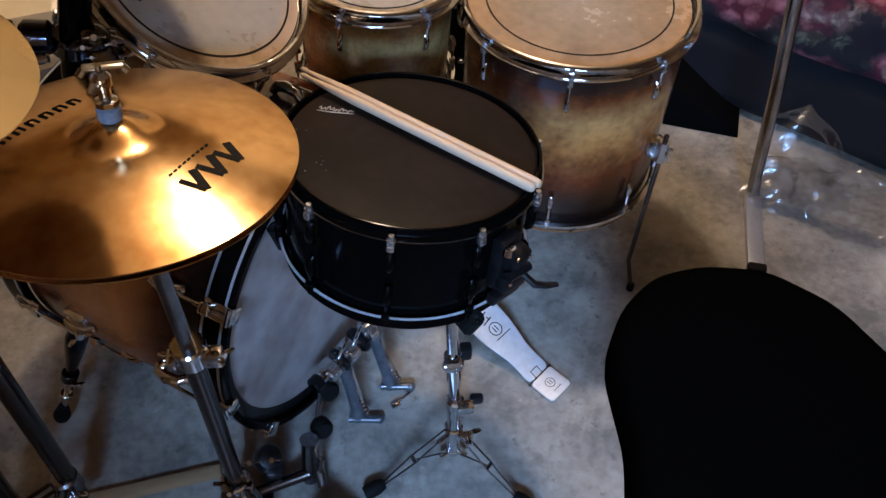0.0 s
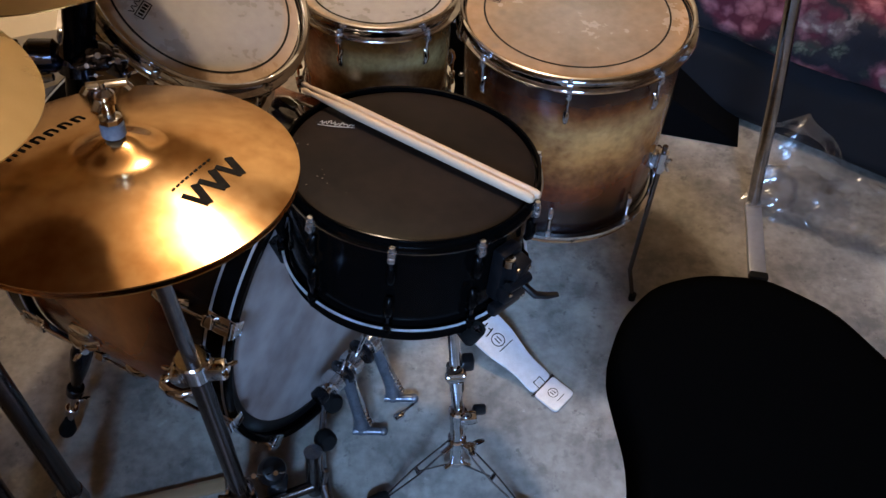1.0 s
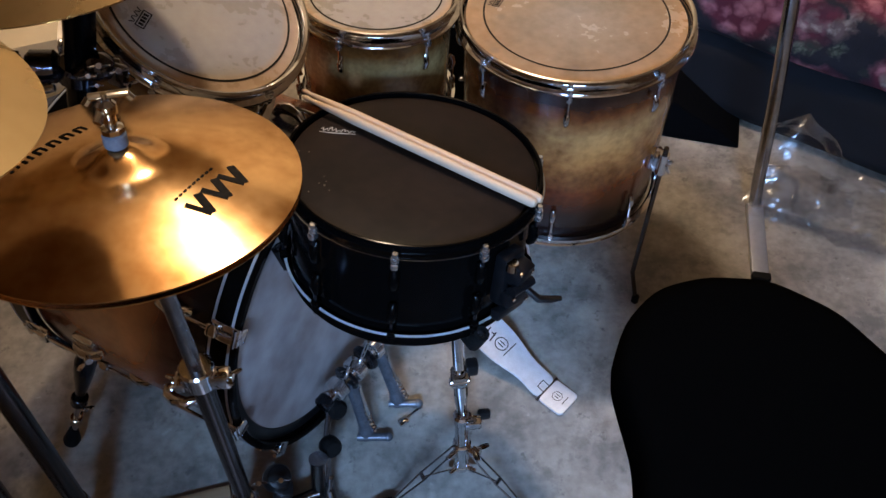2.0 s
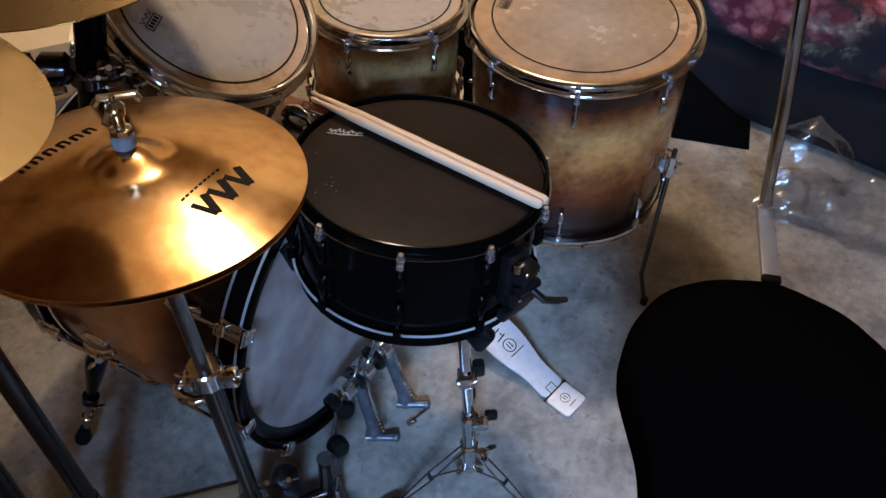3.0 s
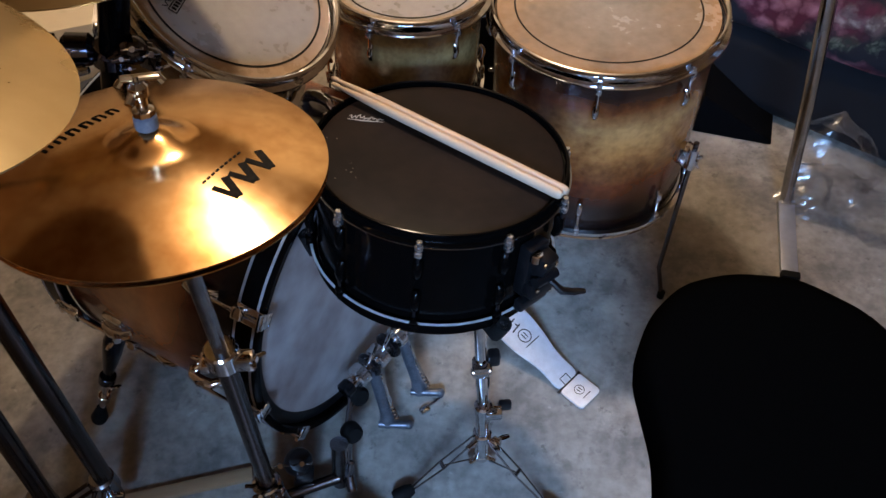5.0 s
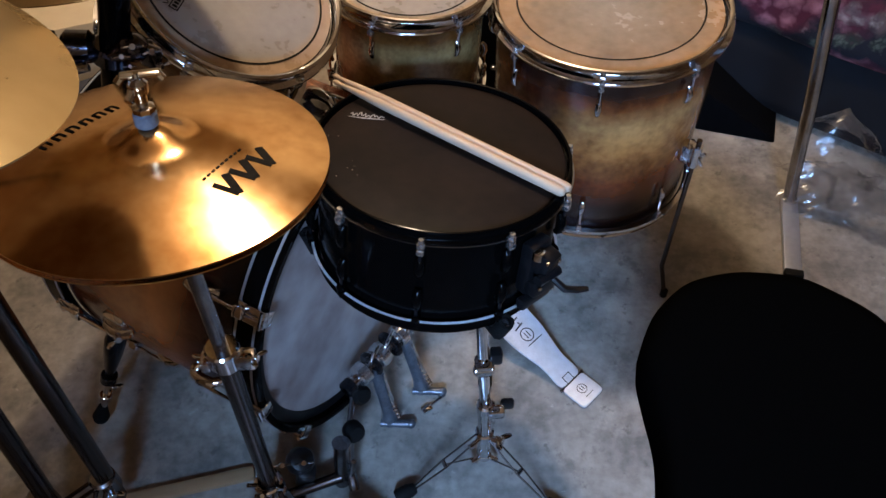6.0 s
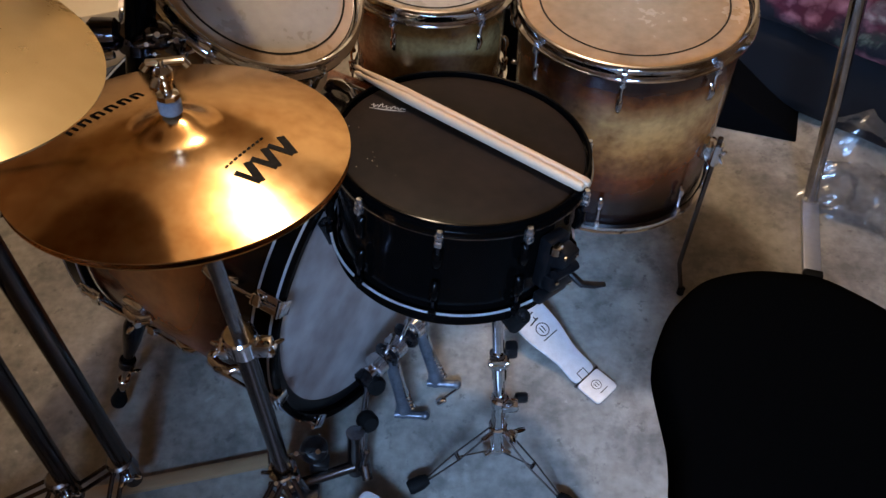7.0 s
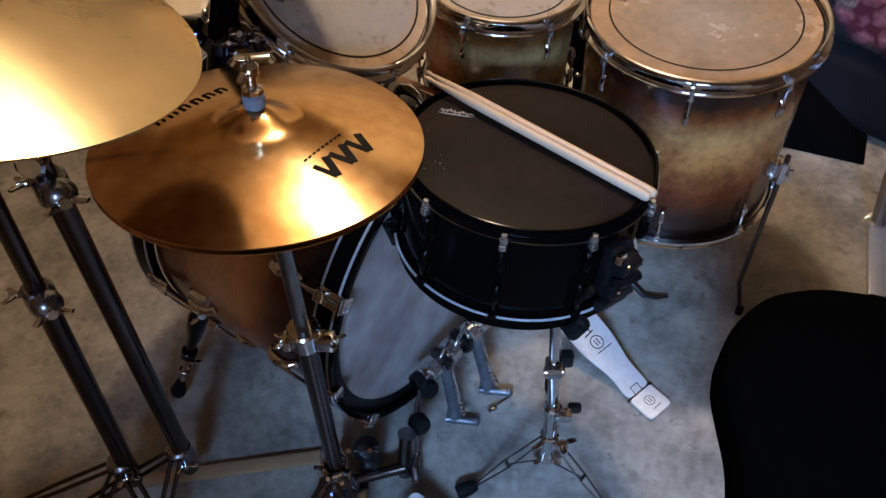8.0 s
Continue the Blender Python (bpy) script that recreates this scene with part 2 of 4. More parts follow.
def tube(points, r, seg=10, bm=None, flat=1.0, side=None):
    """A round bar along points; r is one radius or one for each point; flat squashes it across side."""
    bm = bm or bmesh.new()
    pts = [Vector(p) for p in points]
    rs = r if isinstance(r, (list, tuple)) else [r] * len(pts)
    rings, last = [], Vector(side) if side else None
    for i, p in enumerate(pts):
        d = ((pts[min(i + 1, len(pts) - 1)] - pts[max(i - 1, 0)])).normalized()
        u = last - d * last.dot(d) if last is not None else d.orthogonal()
        u.normalize()
        last, v = u, d.cross(u)
        rings.append([bm.verts.new(p + (u * math.cos(2 * math.pi * k / seg) * flat + v * math.sin(2 * math.pi * k / seg)) * rs[i]) for k in range(seg)])
    for a, b in zip(rings, rings[1:]):
        for k in range(seg):
            bm.faces.new((a[k], a[(k + 1) % seg], b[(k + 1) % seg], b[k]))
    bm.faces.new(list(reversed(rings[0])))
    bm.faces.new(rings[-1])
    return bm


def box(sx, sy, sz, bevel=0.0, m=None, bm=None, steps=2):
    one = bmesh.new()
    bmesh.ops.create_cube(one, size=1.0)
    bmesh.ops.scale(one, vec=(sx, sy, sz), verts=one.verts)
    if bevel:
        bmesh.ops.bevel(one, geom=one.edges[:], offset=bevel, segments=steps, affect="EDGES", profile=0.5)
    if m is not None:
        one.transform(m)
    if bm is None:
        return one
    return join(bm, one)


def join(bm, other):
    tmp = bpy.data.meshes.new("tmp")
    other.to_mesh(tmp)
    other.free()
    bm.from_mesh(tmp)
    bpy.data.meshes.remove(tmp)
    return bm


def ball(r, m=None, bm=None, seg=14, squash=1.0):
    prof = [(r * math.sin(math.pi * k / 10), -r * squash * math.cos(math.pi * k / 10)) for k in range(11)]
    prof[0], prof[-1] = (0, prof[0][1]), (0, prof[-1][1])
    return lathe(prof, seg, bm, m)


def cyl(r, h, bevel=0.0, m=None, bm=None, seg=20):
    b = bevel or min(r, h) * 0.12
    return lathe([(0, 0), (r - b, 0), (r, b), (r, h - b), (r - b, h), (0, h)], seg, bm, m)


def plate(outline, thick, bevel=0.0, m=None):
    """A flat slab from an outline of (x, y)."""
    bm = bmesh.new()
    face = bm.faces.new([bm.verts.new((x, y, 0)) for x, y in outline])
    out = bmesh.ops.extrude_face_region(bm, geom=[face])
    bmesh.ops.translate(bm, vec=(0, 0, thick), verts=[v for v in out["geom"] if isinstance(v, bmesh.types.BMVert)])
    bmesh.ops.recalc_face_normals(bm, faces=bm.faces)
    if bevel:
        bmesh.ops.bevel(bm, geom=bm.edges[:], offset=bevel, segments=2, affect="EDGES")
    if m is not None:
        bm.transform(m)
    return bm


def wing_nut(bm=None, size=0.02, m=None):
    """A hub with two rounded wings, standing on z = 0."""
    one = cyl(size * 0.35, size * 0.7, seg=12)
    for s in (-1, 1):
        tube([(s * size * 0.25, 0, size * 0.35), (s * size * 0.7, 0, size * 0.7), (s * size * 1.05, 0, size * 1.0)],
             [size * 0.25, size * 0.3, size * 0.2], 8, one, 0.5, (0, 1, 0))
    if m is not None:
        one.transform(m)
    return join(bm, one) if bm else one


def rounded(points, radius=0.02, steps=5):
    """An outline with its corners rounded."""
    out, n = [], len(points)
    for i in range(n):
        p, a, b = Vector(points[i]), Vector(points[i - 1]), Vector(points[(i + 1) % n])
        u, v = (a - p), (b - p)
        k = min(radius, u.length * 0.45, v.length * 0.45)
        s, e = p + u.normalized() * k, p + v.normalized() * k
        for j in range(steps + 1):
            t = j / steps
            out.append(tuple((1 - t) ** 2 * s + 2 * t * (1 - t) * p + t * t * e))
    return out


# ---- the room ----
def floor_material():
    mat = material("worn_concrete", (0.35, 0.315, 0.27), 0.8, 0, (0.15, 0.137, 0.12), 8, 0.38, bump=0.35, bump_scale=120, rough_var=0.1, detail=9)
    nodes, links = mat.node_tree.nodes, mat.node_tree.links
    bsdf = nodes["Principled BSDF"]
    before = bsdf.inputs["Base Color"].links[0].from_socket
    coords = nodes.new("ShaderNodeTexCoord")
    for s, lo, hi, colour in ((3.1, 0.54, 0.66, (0.52, 0.47, 0.40)), (11.0, 0.57, 0.66, (0.15, 0.14, 0.125)), (27.0, 0.60, 0.68, (0.11, 0.10, 0.09)), (24.0, 0.66, 0.72, (0.46, 0.43, 0.38)), (70.0, 0.68, 0.74, (0.07, 0.065, 0.06))):
        n, r, mix = nodes.new("ShaderNodeTexNoise"), nodes.new("ShaderNodeMapRange"), nodes.new("ShaderNodeMix")
        n.inputs["Scale"].default_value, n.inputs["Detail"].default_value, n.inputs["Roughness"].default_value = s, 8, 0.65
        links.new(coords.outputs["Object"], n.inputs["Vector"])
        r.inputs["From Min"].default_value, r.inputs["From Max"].default_value, r.inputs["To Max"].default_value = lo, hi, 0.75
        links.new(n.outputs["Fac"], r.inputs["Value"])
        mix.data_type = "RGBA"
        links.new(r.outputs[0], mix.inputs["Factor"])
        links.new(before, mix.inputs["A"])
        mix.inputs["B"].default_value = (*colour, 1)
        before = mix.outputs["Result"]
    links.new(before, bsdf.inputs["Base Color"])
    return mat


solo("floor", box(4.6, 4.8, 0.1, m=pose(0.3, 0.7, -0.05)), floor_material(), "stained grey concrete basement floor", "floor", kind="structure", smooth=False)
# Walls and ceiling stay out of view; their tones steer reflections and bounce.
for wall, sx, sy, x, y in (("wall_north", 4.8, 0.1, 0.3, 3.15), ("wall_south", 4.8, 0.1, 0.3, -1.75), ("wall_west", 0.1, 4.8, -2.05, 0.7), ("wall_east", 0.1, 4.8, 2.65, 0.7)):
    solo(wall, box(sx, sy, 2.5, m=pose(x, y, 1.25)), CREAM_WALL if wall in ("wall_north", "wall_south") else WALL_PAINT, "plain unseen wall, toned to shape reflections in the kit", "wall", kind="structure", smooth=False)
solo("ceiling", box(4.8, 5.0, 0.1, m=pose(0.3, 0.7, 2.55)), CEILING_PAINT, "plain unseen ceiling, toned for warm bounce light", "ceiling", kind="structure", smooth=False)


# unseen window frame, added round the cool fill lamp behind the drummer's place
win = thing("unseen_window", "unseen window frame added around the cool fill lamp", "window", pose(-0.10, -1.695, 1.95), kind="structure")
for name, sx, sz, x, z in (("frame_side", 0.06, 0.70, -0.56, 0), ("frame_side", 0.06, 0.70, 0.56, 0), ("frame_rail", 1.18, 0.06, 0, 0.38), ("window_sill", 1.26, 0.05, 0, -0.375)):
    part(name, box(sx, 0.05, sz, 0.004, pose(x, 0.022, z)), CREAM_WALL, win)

# ---- drums ----
def head_profile(r):
    return [(0, 0.0), (r * 0.5, 0.0), (r * 0.92, 0.0), (r * 0.985, -0.002), (r * 1.005, -0.008)]


def flanged_hoop(r, up=1, w=1.0, h=1.0):
    """A triple-flanged steel hoop round a shell of radius r; the head's plane is z = 0."""
    p = [(r + 0.004, 0.009), (r + 0.0075, 0.0115), (r + 0.011, 0.0105), (r + 0.0085, 0.006), (r + 0.0065, -0.004), (r + 0.008, -0.010),
         (r + 0.017, -0.0125), (r + 0.018, -0.0145), (r + 0.008, -0.0145), (r + 0.0035, -0.010), (r + 0.0035, 0.004)]
    return lathe([(r + (a - r) * w, (z * h if z > 0 else z) * up) for a, z in p], 96, closed=True)


def lug(length=0.05, mat=None, r=0.006):
    """A lug casing, standing along z from 0 down, its back at x = 0."""
    bm = tube([(0.006, 0, 0), (0.010, 0, -0.006), (0.012, 0, -length * 0.5), (0.010, 0, -length + 0.006), (0.006, 0, -length)],
              [r * 0.8, r * 1.1, r * 1.25, r * 1.1, r * 0.8], 10)
    return bm


def drum(name, label, centre, normal, r, depth, shell, lugs, phase, hoop_mat, lug_mat, head_mat, lug_len, group, rod_mat=None, ring=None, spin=0.0, hoop_bottom=None, gap=0.03, head_label="", hoop_w=1.0, lug_r=0.006, hoop_h=1.0, low_nut=None):
    """A drum whose batter head lies at centre and faces along normal."""
    d = thing(name, label, "drum", aim(centre, normal, spin), group)
    part("shell", lathe([(r, -0.004), (r, -depth), (r - 0.006, -depth), (r - 0.006, -0.004)], 96, closed=True), shell, d)
    head = part("batter_head", lathe(head_profile(r), 96), head_mat, d, head_label)
    part("resonant_head", lathe(head_profile(r * 0.995), 64, m=Matrix.Translation((0, 0, -depth)) @ Matrix.Diagonal((1, 1, -1, 1))), BASS_HEAD, d)
    if ring:
        part("ring_print", lathe([(ring - 0.0016, 0.0004), (ring + 0.0016, 0.0004), (ring + 0.0016, 0.0008), (ring - 0.0016, 0.0008)], 96, closed=True), INK, head, "black printed ring")
    part("hoop", flanged_hoop(r, 1, hoop_w, hoop_h), hoop_mat, d)
    part("hoop", flanged_hoop(r, -1, hoop_w), hoop_bottom or hoop_mat, d, m=Matrix.Translation((0, 0, -depth - 0.001)))
    shared = {}
    for k in range(lugs):
        a = radians(phase + 360 / lugs * k)
        turn = Matrix.Rotation(a, 4, "Z")
        for end in (0, 1):
            z0 = -gap - 0.02 if end == 0 else -depth + gap + 0.02
            flip = Matrix.Identity(4) if end == 0 else Matrix.Diagonal((1, 1, -1, 1))
            m = turn @ Matrix.Translation((r, 0, z0)) @ flip
            if not shared:
                body = part("lug", lug(lug_len, None, lug_r), lug_mat, d, m=m)
                rod = tube([(0.0125, 0, -0.004), (0.0125, 0, gap + 0.004)], 0.0026, 8)
                rod = part("tension_rod", rod, rod_mat or CHROME, body)
                nut = cyl(0.0062, 0.006, m=pose(0.0125, 0, gap + 0.0035), seg=12)
                cyl(0.0042, 0.008, m=pose(0.0125, 0, gap + 0.0085), bm=nut, seg=8)
                box(0.012, 0.011, 0.011, 0.003, pose(0.0130, 0, gap - 0.003), nut)
                nut = part("claw_nut", nut, BRIGHT_CHROME, body)
                shared.update(lug=body.data, rod=rod.data, nut=nut.data)
            else:
                body = new("lug", shared["lug"])
                body.parent, body.matrix_local = d, m
                if end and low_nut and "low" not in shared:
                    shared["low"] = shared["nut"].copy()
                    shared["low"].materials[0] = low_nut
                for key, label2 in (("rod", "tension_rod"), ("low" if end and low_nut else "nut", "claw_nut")):
                    o = new(label2, shared[key])
                    o.parent = body
    return d


KIT = "drums of the kit"
floor_tom = drum("floor_tom", "amber burst lacquered floor tom with chrome hoops and legs", (0.350, 1.229, 0.666), (0.0, 0.0, 1), 0.203, 0.395, AMBER, 8, -104.0,
                 CHROME, CHROME, TAN_HEAD, 0.034, KIT, ring=0.168, gap=0.034, lug_r=0.0048)
snare = drum("snare_drum", "black lacquered snare drum with worn black head", (0.025, 0.822, 0.716), (0.108, 0.134, 1), 0.1785, 0.172, BLACK_GLOSS, 10, -101.0,
             BLACK_GLOSS, BLACK_GLOSS, SNARE_HEAD, 0.035, KIT, rod_mat=BLACK_METAL, low_nut=BLACK_GLOSS, gap=0.018, hoop_w=0.55, hoop_h=0.45)
# Thin rings built in for the highlight lines along the black hoops' flanges.
part("flange_glint", lathe([(0.1870, -0.1592), (0.1905, -0.1592), (0.1910, -0.1578), (0.1870, -0.1578)], 96, closed=True), STEEL, snare, "pale ring standing for light caught on lower hoop")
part("flange_glint", lathe([(0.1880, -0.0146), (0.1905, -0.0146), (0.1905, -0.0130), (0.1880, -0.0130)], 96, closed=True), DULL_CHROME, snare, "grey ring standing for light caught on upper hoop")
rack_tom_a = drum("rack_tom", "tilted amber burst rack tom with chrome hoop beside hi-hat", (-0.261, 1.044, 0.856), (0.619, -0.295, 1), 0.152, 0.16, AMBER_SHORT, 6, -110.0,
                  CHROME, CHROME, HEAD, 0.032, KIT, ring=0.133, gap=0.026, lug_r=0.0048)
drum("rack_tom", "amber burst rack tom behind the snare drum", (-0.009, 1.288, 0.699), (0.076, 0.024, 1), 0.140, 0.22, AMBER_SHORT, 6, -117.0,
                  CHROME, CHROME, HEAD, 0.032, KIT, ring=0.120, gap=0.026, lug_r=0.0048)

# legs of the floor tom
for a in (-46.0, 74.0, 194.0):
    ca, sa = math.cos(radians(a)), math.sin(radians(a))
    bracket = box(0.024, 0.026, 0.042, 0.005, pose(0.214 * ca, 0.214 * sa, -0.235, 0, 0, a))
    tube([(0.233 * ca, 0.233 * sa, -0.21), (0.233 * ca, 0.233 * sa, -0.26)], 0.010, 12, bracket)
    bracket = part("leg_bracket", bracket, CHROME, floor_tom)
    part("wing_screw", wing_nut(size=0.015, m=pose(0.236 * ca, 0.236 * sa, -0.235, 0, 90, a)), CHROME, bracket)
    rod = part("leg", tube([(0.233 * ca, 0.233 * sa, -0.195), (0.233 * ca, 0.233 * sa, -0.575), (0.238 * ca, 0.238 * sa, -0.592), (0.254 * ca, 0.254 * sa, -0.648)], 0.0050, 10), DARK_CHROME, floor_tom)
    part("rubber_foot", cyl(0.0085, 0.020, m=pose(0.256 * ca, 0.256 * sa, -0.6655)), RUBBER, rod)

# snare: throw-off lever, and a printed mark on the head
throw = box(0.022, 0.040, 0.088, 0.005, pose(0.191, 0, -0.082))
box(0.028, 0.030, 0.040, 0.006, pose(0.207, 0.004, -0.068, 0, 14, 6), throw)
box(0.024, 0.044, 0.026, 0.005, pose(0.206, 0.002, -0.108, 0, -8, -5), throw)
box(0.016, 0.058, 0.018, 0.004, pose(0.202, 0.0, -0.136), throw)
tube([(0.216, -0.018, -0.086), (0.218, 0.022, -0.086)], 0.008, 10, throw)
throw.transform(Matrix.Rotation(radians(-50), 4, "Z"))
throw = part("throw_off", throw, BLACK_PLASTIC, snare, "black strainer body")
lever = tube([(0.214, 0.010, -0.092), (0.236, 0.020, -0.108), (0.247, 0.033, -0.110), (0.257, 0.046, -0.108)], [0.009, 0.010, 0.009, 0.006], 10, None, 0.55)
lever.transform(Matrix.Rotation(radians(-50), 4, "Z"))
part("lever", lever, BLACK_PLASTIC, throw)
for y, z in ((-0.012, -0.052), (0.012, -0.060), (-0.014, -0.100), (0.016, -0.118)):
    screw = cyl(0.0036, 0.004, 0.001, m=Matrix.Rotation(radians(-50), 4, "Z") @ pose(0.221 if z > -0.09 else 0.2175, y, z, 0, 90, 0), seg=8)
    part("screw", screw, CHROME, throw)
knob = cyl(0.009, 0.014, m=Matrix.Rotation(radians(-50), 4, "Z") @ pose(0.205, -0.012, -0.055))
part("knob", knob, CHROME, throw)
mark = bmesh.new()
rng = random.Random(4)
line = [(-0.026 + 0.0021 * k, 0.0042 * math.sin(k * 2.1) * (1.5 - k / 26) + 0.003 * rng.uniform(-1, 1), 0.0008) for k in range(25)]
tube(line, 0.0011, 6, mark, 0.25, (0, 0, 1))
tube([(-0.028, -0.009, 0.0008), (-0.006, -0.0085, 0.0008), (0.026, -0.0045, 0.0008)], [0.0006, 0.0015, 0.0006], 6, mark, 0.25, (0, 0, 1))
part("printed_mark", mark, WHITE_INK, snare, "worn white maker's mark", False, pose(-0.106, 0.078, 0, 0, 0, -12))
for k in range(9):
    a, q = rng.uniform(165, 235), 0.172 * rng.uniform(0.72, 0.97)
    part("scuff", cyl(rng.uniform(0.0006, 0.0016), 0.0006, 0.0002, seg=7), DULL_CHROME, snare, "", False, pose(q * math.cos(radians(a)), q * math.sin(radians(a)), 0.0003))

# maker's marks on the tom heads: plain open shapes
for d, m in ((rack_tom_a, pose(-0.078, -0.060, 0, 0, 0, 70)), (floor_tom, pose(-0.136, 0.050, 0, 0, 0, 60))):
    mark = bmesh.new()
    for s in (-1, 1):
        box(0.030, 0.0016, 0.0003, m=pose(0, s * 0.006, 0.0008), bm=mark)
        box(0.0016, 0.0134, 0.0003, m=pose(s * 0.0145, 0, 0.0008), bm=mark)
    for k in range(4):
        box(0.004, 0.007, 0.0003, m=pose(-0.009 + k * 0.006, 0, 0.0008), bm=mark)
    for k in range(6):
        box(0.0075, 0.0014, 0.0003, m=pose(-0.0125 + k * 0.005, 0.012, 0.0008, 0, 0, 62 if k % 2 else -62), bm=mark)
    part("printed_mark", mark, INK, d, "dark maker's mark", False, m)


# ---- bass drum ----
AXIS = Vector((0.839, -0.545, 0.0)).normalized()
BASS_R, BASS_DEPTH = 0.305, 0.435
bass = thing("bass_drum", "amber burst bass drum with black hoops and pale batter head", "drum", None, KIT)
bass.matrix_world = Matrix((AXIS.cross(Vector((0, 0, 1))) * -1, Vector((0, 0, 1)), AXIS)).transposed().to_4x4()
bass.matrix_world.translation = (-0.128, 0.914, 0.3225)
part("shell", lathe([(BASS_R, -0.012), (BASS_R, -BASS_DEPTH), (BASS_R - 0.008, -BASS_DEPTH), (BASS_R - 0.008, -0.012)], 96, closed=True), AMBER_BASS, bass)
part("batter_head", lathe(head_profile(BASS_R), 96, m=pose(0, 0, -0.006)), BASS_HEAD, bass, "pale smudged batter head")
part("head_ring", lathe([(BASS_R - 0.021, -0.0055), (BASS_R - 0.020, -0.0045), (BASS_R + 0.002, -0.0045), (BASS_R + 0.002, -0.0055)], 96, closed=True), BLACK_PLASTIC, bass, "black collar ring of the head")
part("resonant_head", lathe(head_profile(BASS_R), 64, m=Matrix.Translation((0, 0, -BASS_DEPTH - 0.002)) @ Matrix.Diagonal((1, 1, -1, 1))), BASS_HEAD, bass)
for z in (0.0, -BASS_DEPTH - 0.012):
    lo, hi, a, b = z - 0.042, z + 0.012, BASS_R + 0.001, BASS_R + 0.0155
    hoop = part("hoop", lathe([(a, lo + 0.002), (a + 0.002, lo), (b - 0.002, lo), (b, lo + 0.002), (b, hi - 0.003), (b - 0.003, hi), (a + 0.003, hi), (a, hi - 0.003)], 120, closed=True), BLACK_GLOSS, bass, "black lacquered hoop")
    for c in (lo + 0.007, hi - 0.011):
        part("inlay_stripe", lathe([(b - 0.0005, c - 0.0022), (b + 0.0008, c - 0.0022), (b + 0.0008, c + 0.0022), (b - 0.0005, c + 0.0022)], 120, closed=True), GREY_STEEL, hoop, "silver inlay stripe")
claw_mesh = {}
for k in range(10):
    for end in (0, 1):
        m = Matrix.Rotation(radians(36 * k), 4, "Z") @ (Matrix.Identity(4) if end == 0 else Matrix.Translation((0, 0, -BASS_DEPTH)) @ Matrix.Diagonal((1, 1, -1, 1)))
        if not claw_mesh:
            b = BASS_R + 0.016
            claw = box(0.006, 0.030, 0.052, 0.002, pose(b + 0.003, 0, -0.008))
            box(0.022, 0.026, 0.005, 0.0015, pose(b - 0.006, 0, 0.0155), claw)
            box(0.016, 0.022, 0.020, 0.004, pose(b + 0.009, 0, -0.026), claw)
            claw = part("claw_hook", claw, CHROME, bass, m=m)
            rod = tube([(b + 0.010, 0, 0.012), (b + 0.010, 0, -0.105)], 0.0034, 8)
            tube([(b + 0.010, -0.014, 0.013), (b + 0.010, 0.014, 0.013)], 0.0036, 8, rod)
            rod = part("t_rod", rod, CHROME, claw)
            casing = tube([(BASS_R + 0.004, 0, -0.085), (BASS_R + 0.016, 0, -0.095), (BASS_R + 0.020, 0, -0.115), (BASS_R + 0.016, 0, -0.135), (BASS_R + 0.004, 0, -0.145)], [0.008, 0.010, 0.011, 0.010, 0.008], 10)
            casing = part("lug", casing, CHROME, claw)
            claw_mesh = {"claw_hook": claw.data, "t_rod": rod.data, "lug": casing.data}
        else:
            claw = new("claw_hook", claw_mesh["claw_hook"])
            claw.parent, claw.matrix_local = bass, m
            for key in ("t_rod", "lug"):
                o = new(key, claw_mesh[key])
                o.parent = claw
for side in (-1, 1):
    # spurs: bracket on the shell, a leg out and down, a rubber foot on the floor
    at = Vector((side * -0.318, -0.015, -0.327))
    foot = Vector((side * -0.402, -0.305, -0.425))
    mid = at.lerp(foot, 0.45)
    spur = tube([at + Vector((side * 0.02, 0.01, 0)), at.lerp(foot, 0.08), at.lerp(foot, 0.2), mid], [0.011, 0.020, 0.018, 0.0085], 12)
    spur = part("spur", spur, BLACK_METAL, bass, "black and chrome spur leg")
    tilt = aim(mid, foot - at)
    part("collar", cyl(0.016, 0.022, m=tilt), BLACK_METAL, spur)
    part("rod", tube([mid, at.lerp(foot, 0.96)], [0.0065, 0.0058], 10), CHROME, spur)
    part("collar", cyl(0.0125, 0.020, m=aim(at.lerp(foot, 0.68), foot - at)), CHROME, spur)
    part("rubber_foot", lathe([(0, 0.05), (0.009, 0.05), (0.013, 0.03), (0.017, 0.012), (0.015, 0.002), (0, 0)], 16, m=aim(foot + Vector((0, 0.004, 0)), at - foot)), RUBBER, spur)
    plate_bm = box(0.02, 0.05, 0.05, 0.008, Matrix.Translation(at + Vector((side * 0.010, 0.015, 0))))
    part("bracket", plate_bm, CHROME, spur)
    part("wing_screw", wing_nut(size=0.020, m=aim(at + Vector((side * -0.012, 0.02, 0.022)), (side * -0.5, 0.2, 0.8))), CHROME, spur)
    part("wing_screw", wing_nut(size=0.015, m=aim(at.lerp(foot, 0.55) + Vector((0, 0, 0.012)), (side * -0.3, 0.1, 1))), CHROME, spur)


# ---- cymbals ----
def cymbal_profile(r, bell, bell_h, rise, thick=0.0016):
    """From the bell's hole out to the rim; the rim lies at z = 0."""
    top = []
    for k in range(9):
        t = k / 8
        top.append((0.006 + (bell - 0.006) * t, rise + bell_h * (0.5 + 0.5 * math.cos(t * math.pi))))
    for k in range(1, 19):
        t = k / 18
        top.append((bell + (r - bell) * t, rise * (1 - t ** 1.42)))
    return top + [(r, -thick * 0.7)] + [(a, z - thick) for a, z in reversed(top)]


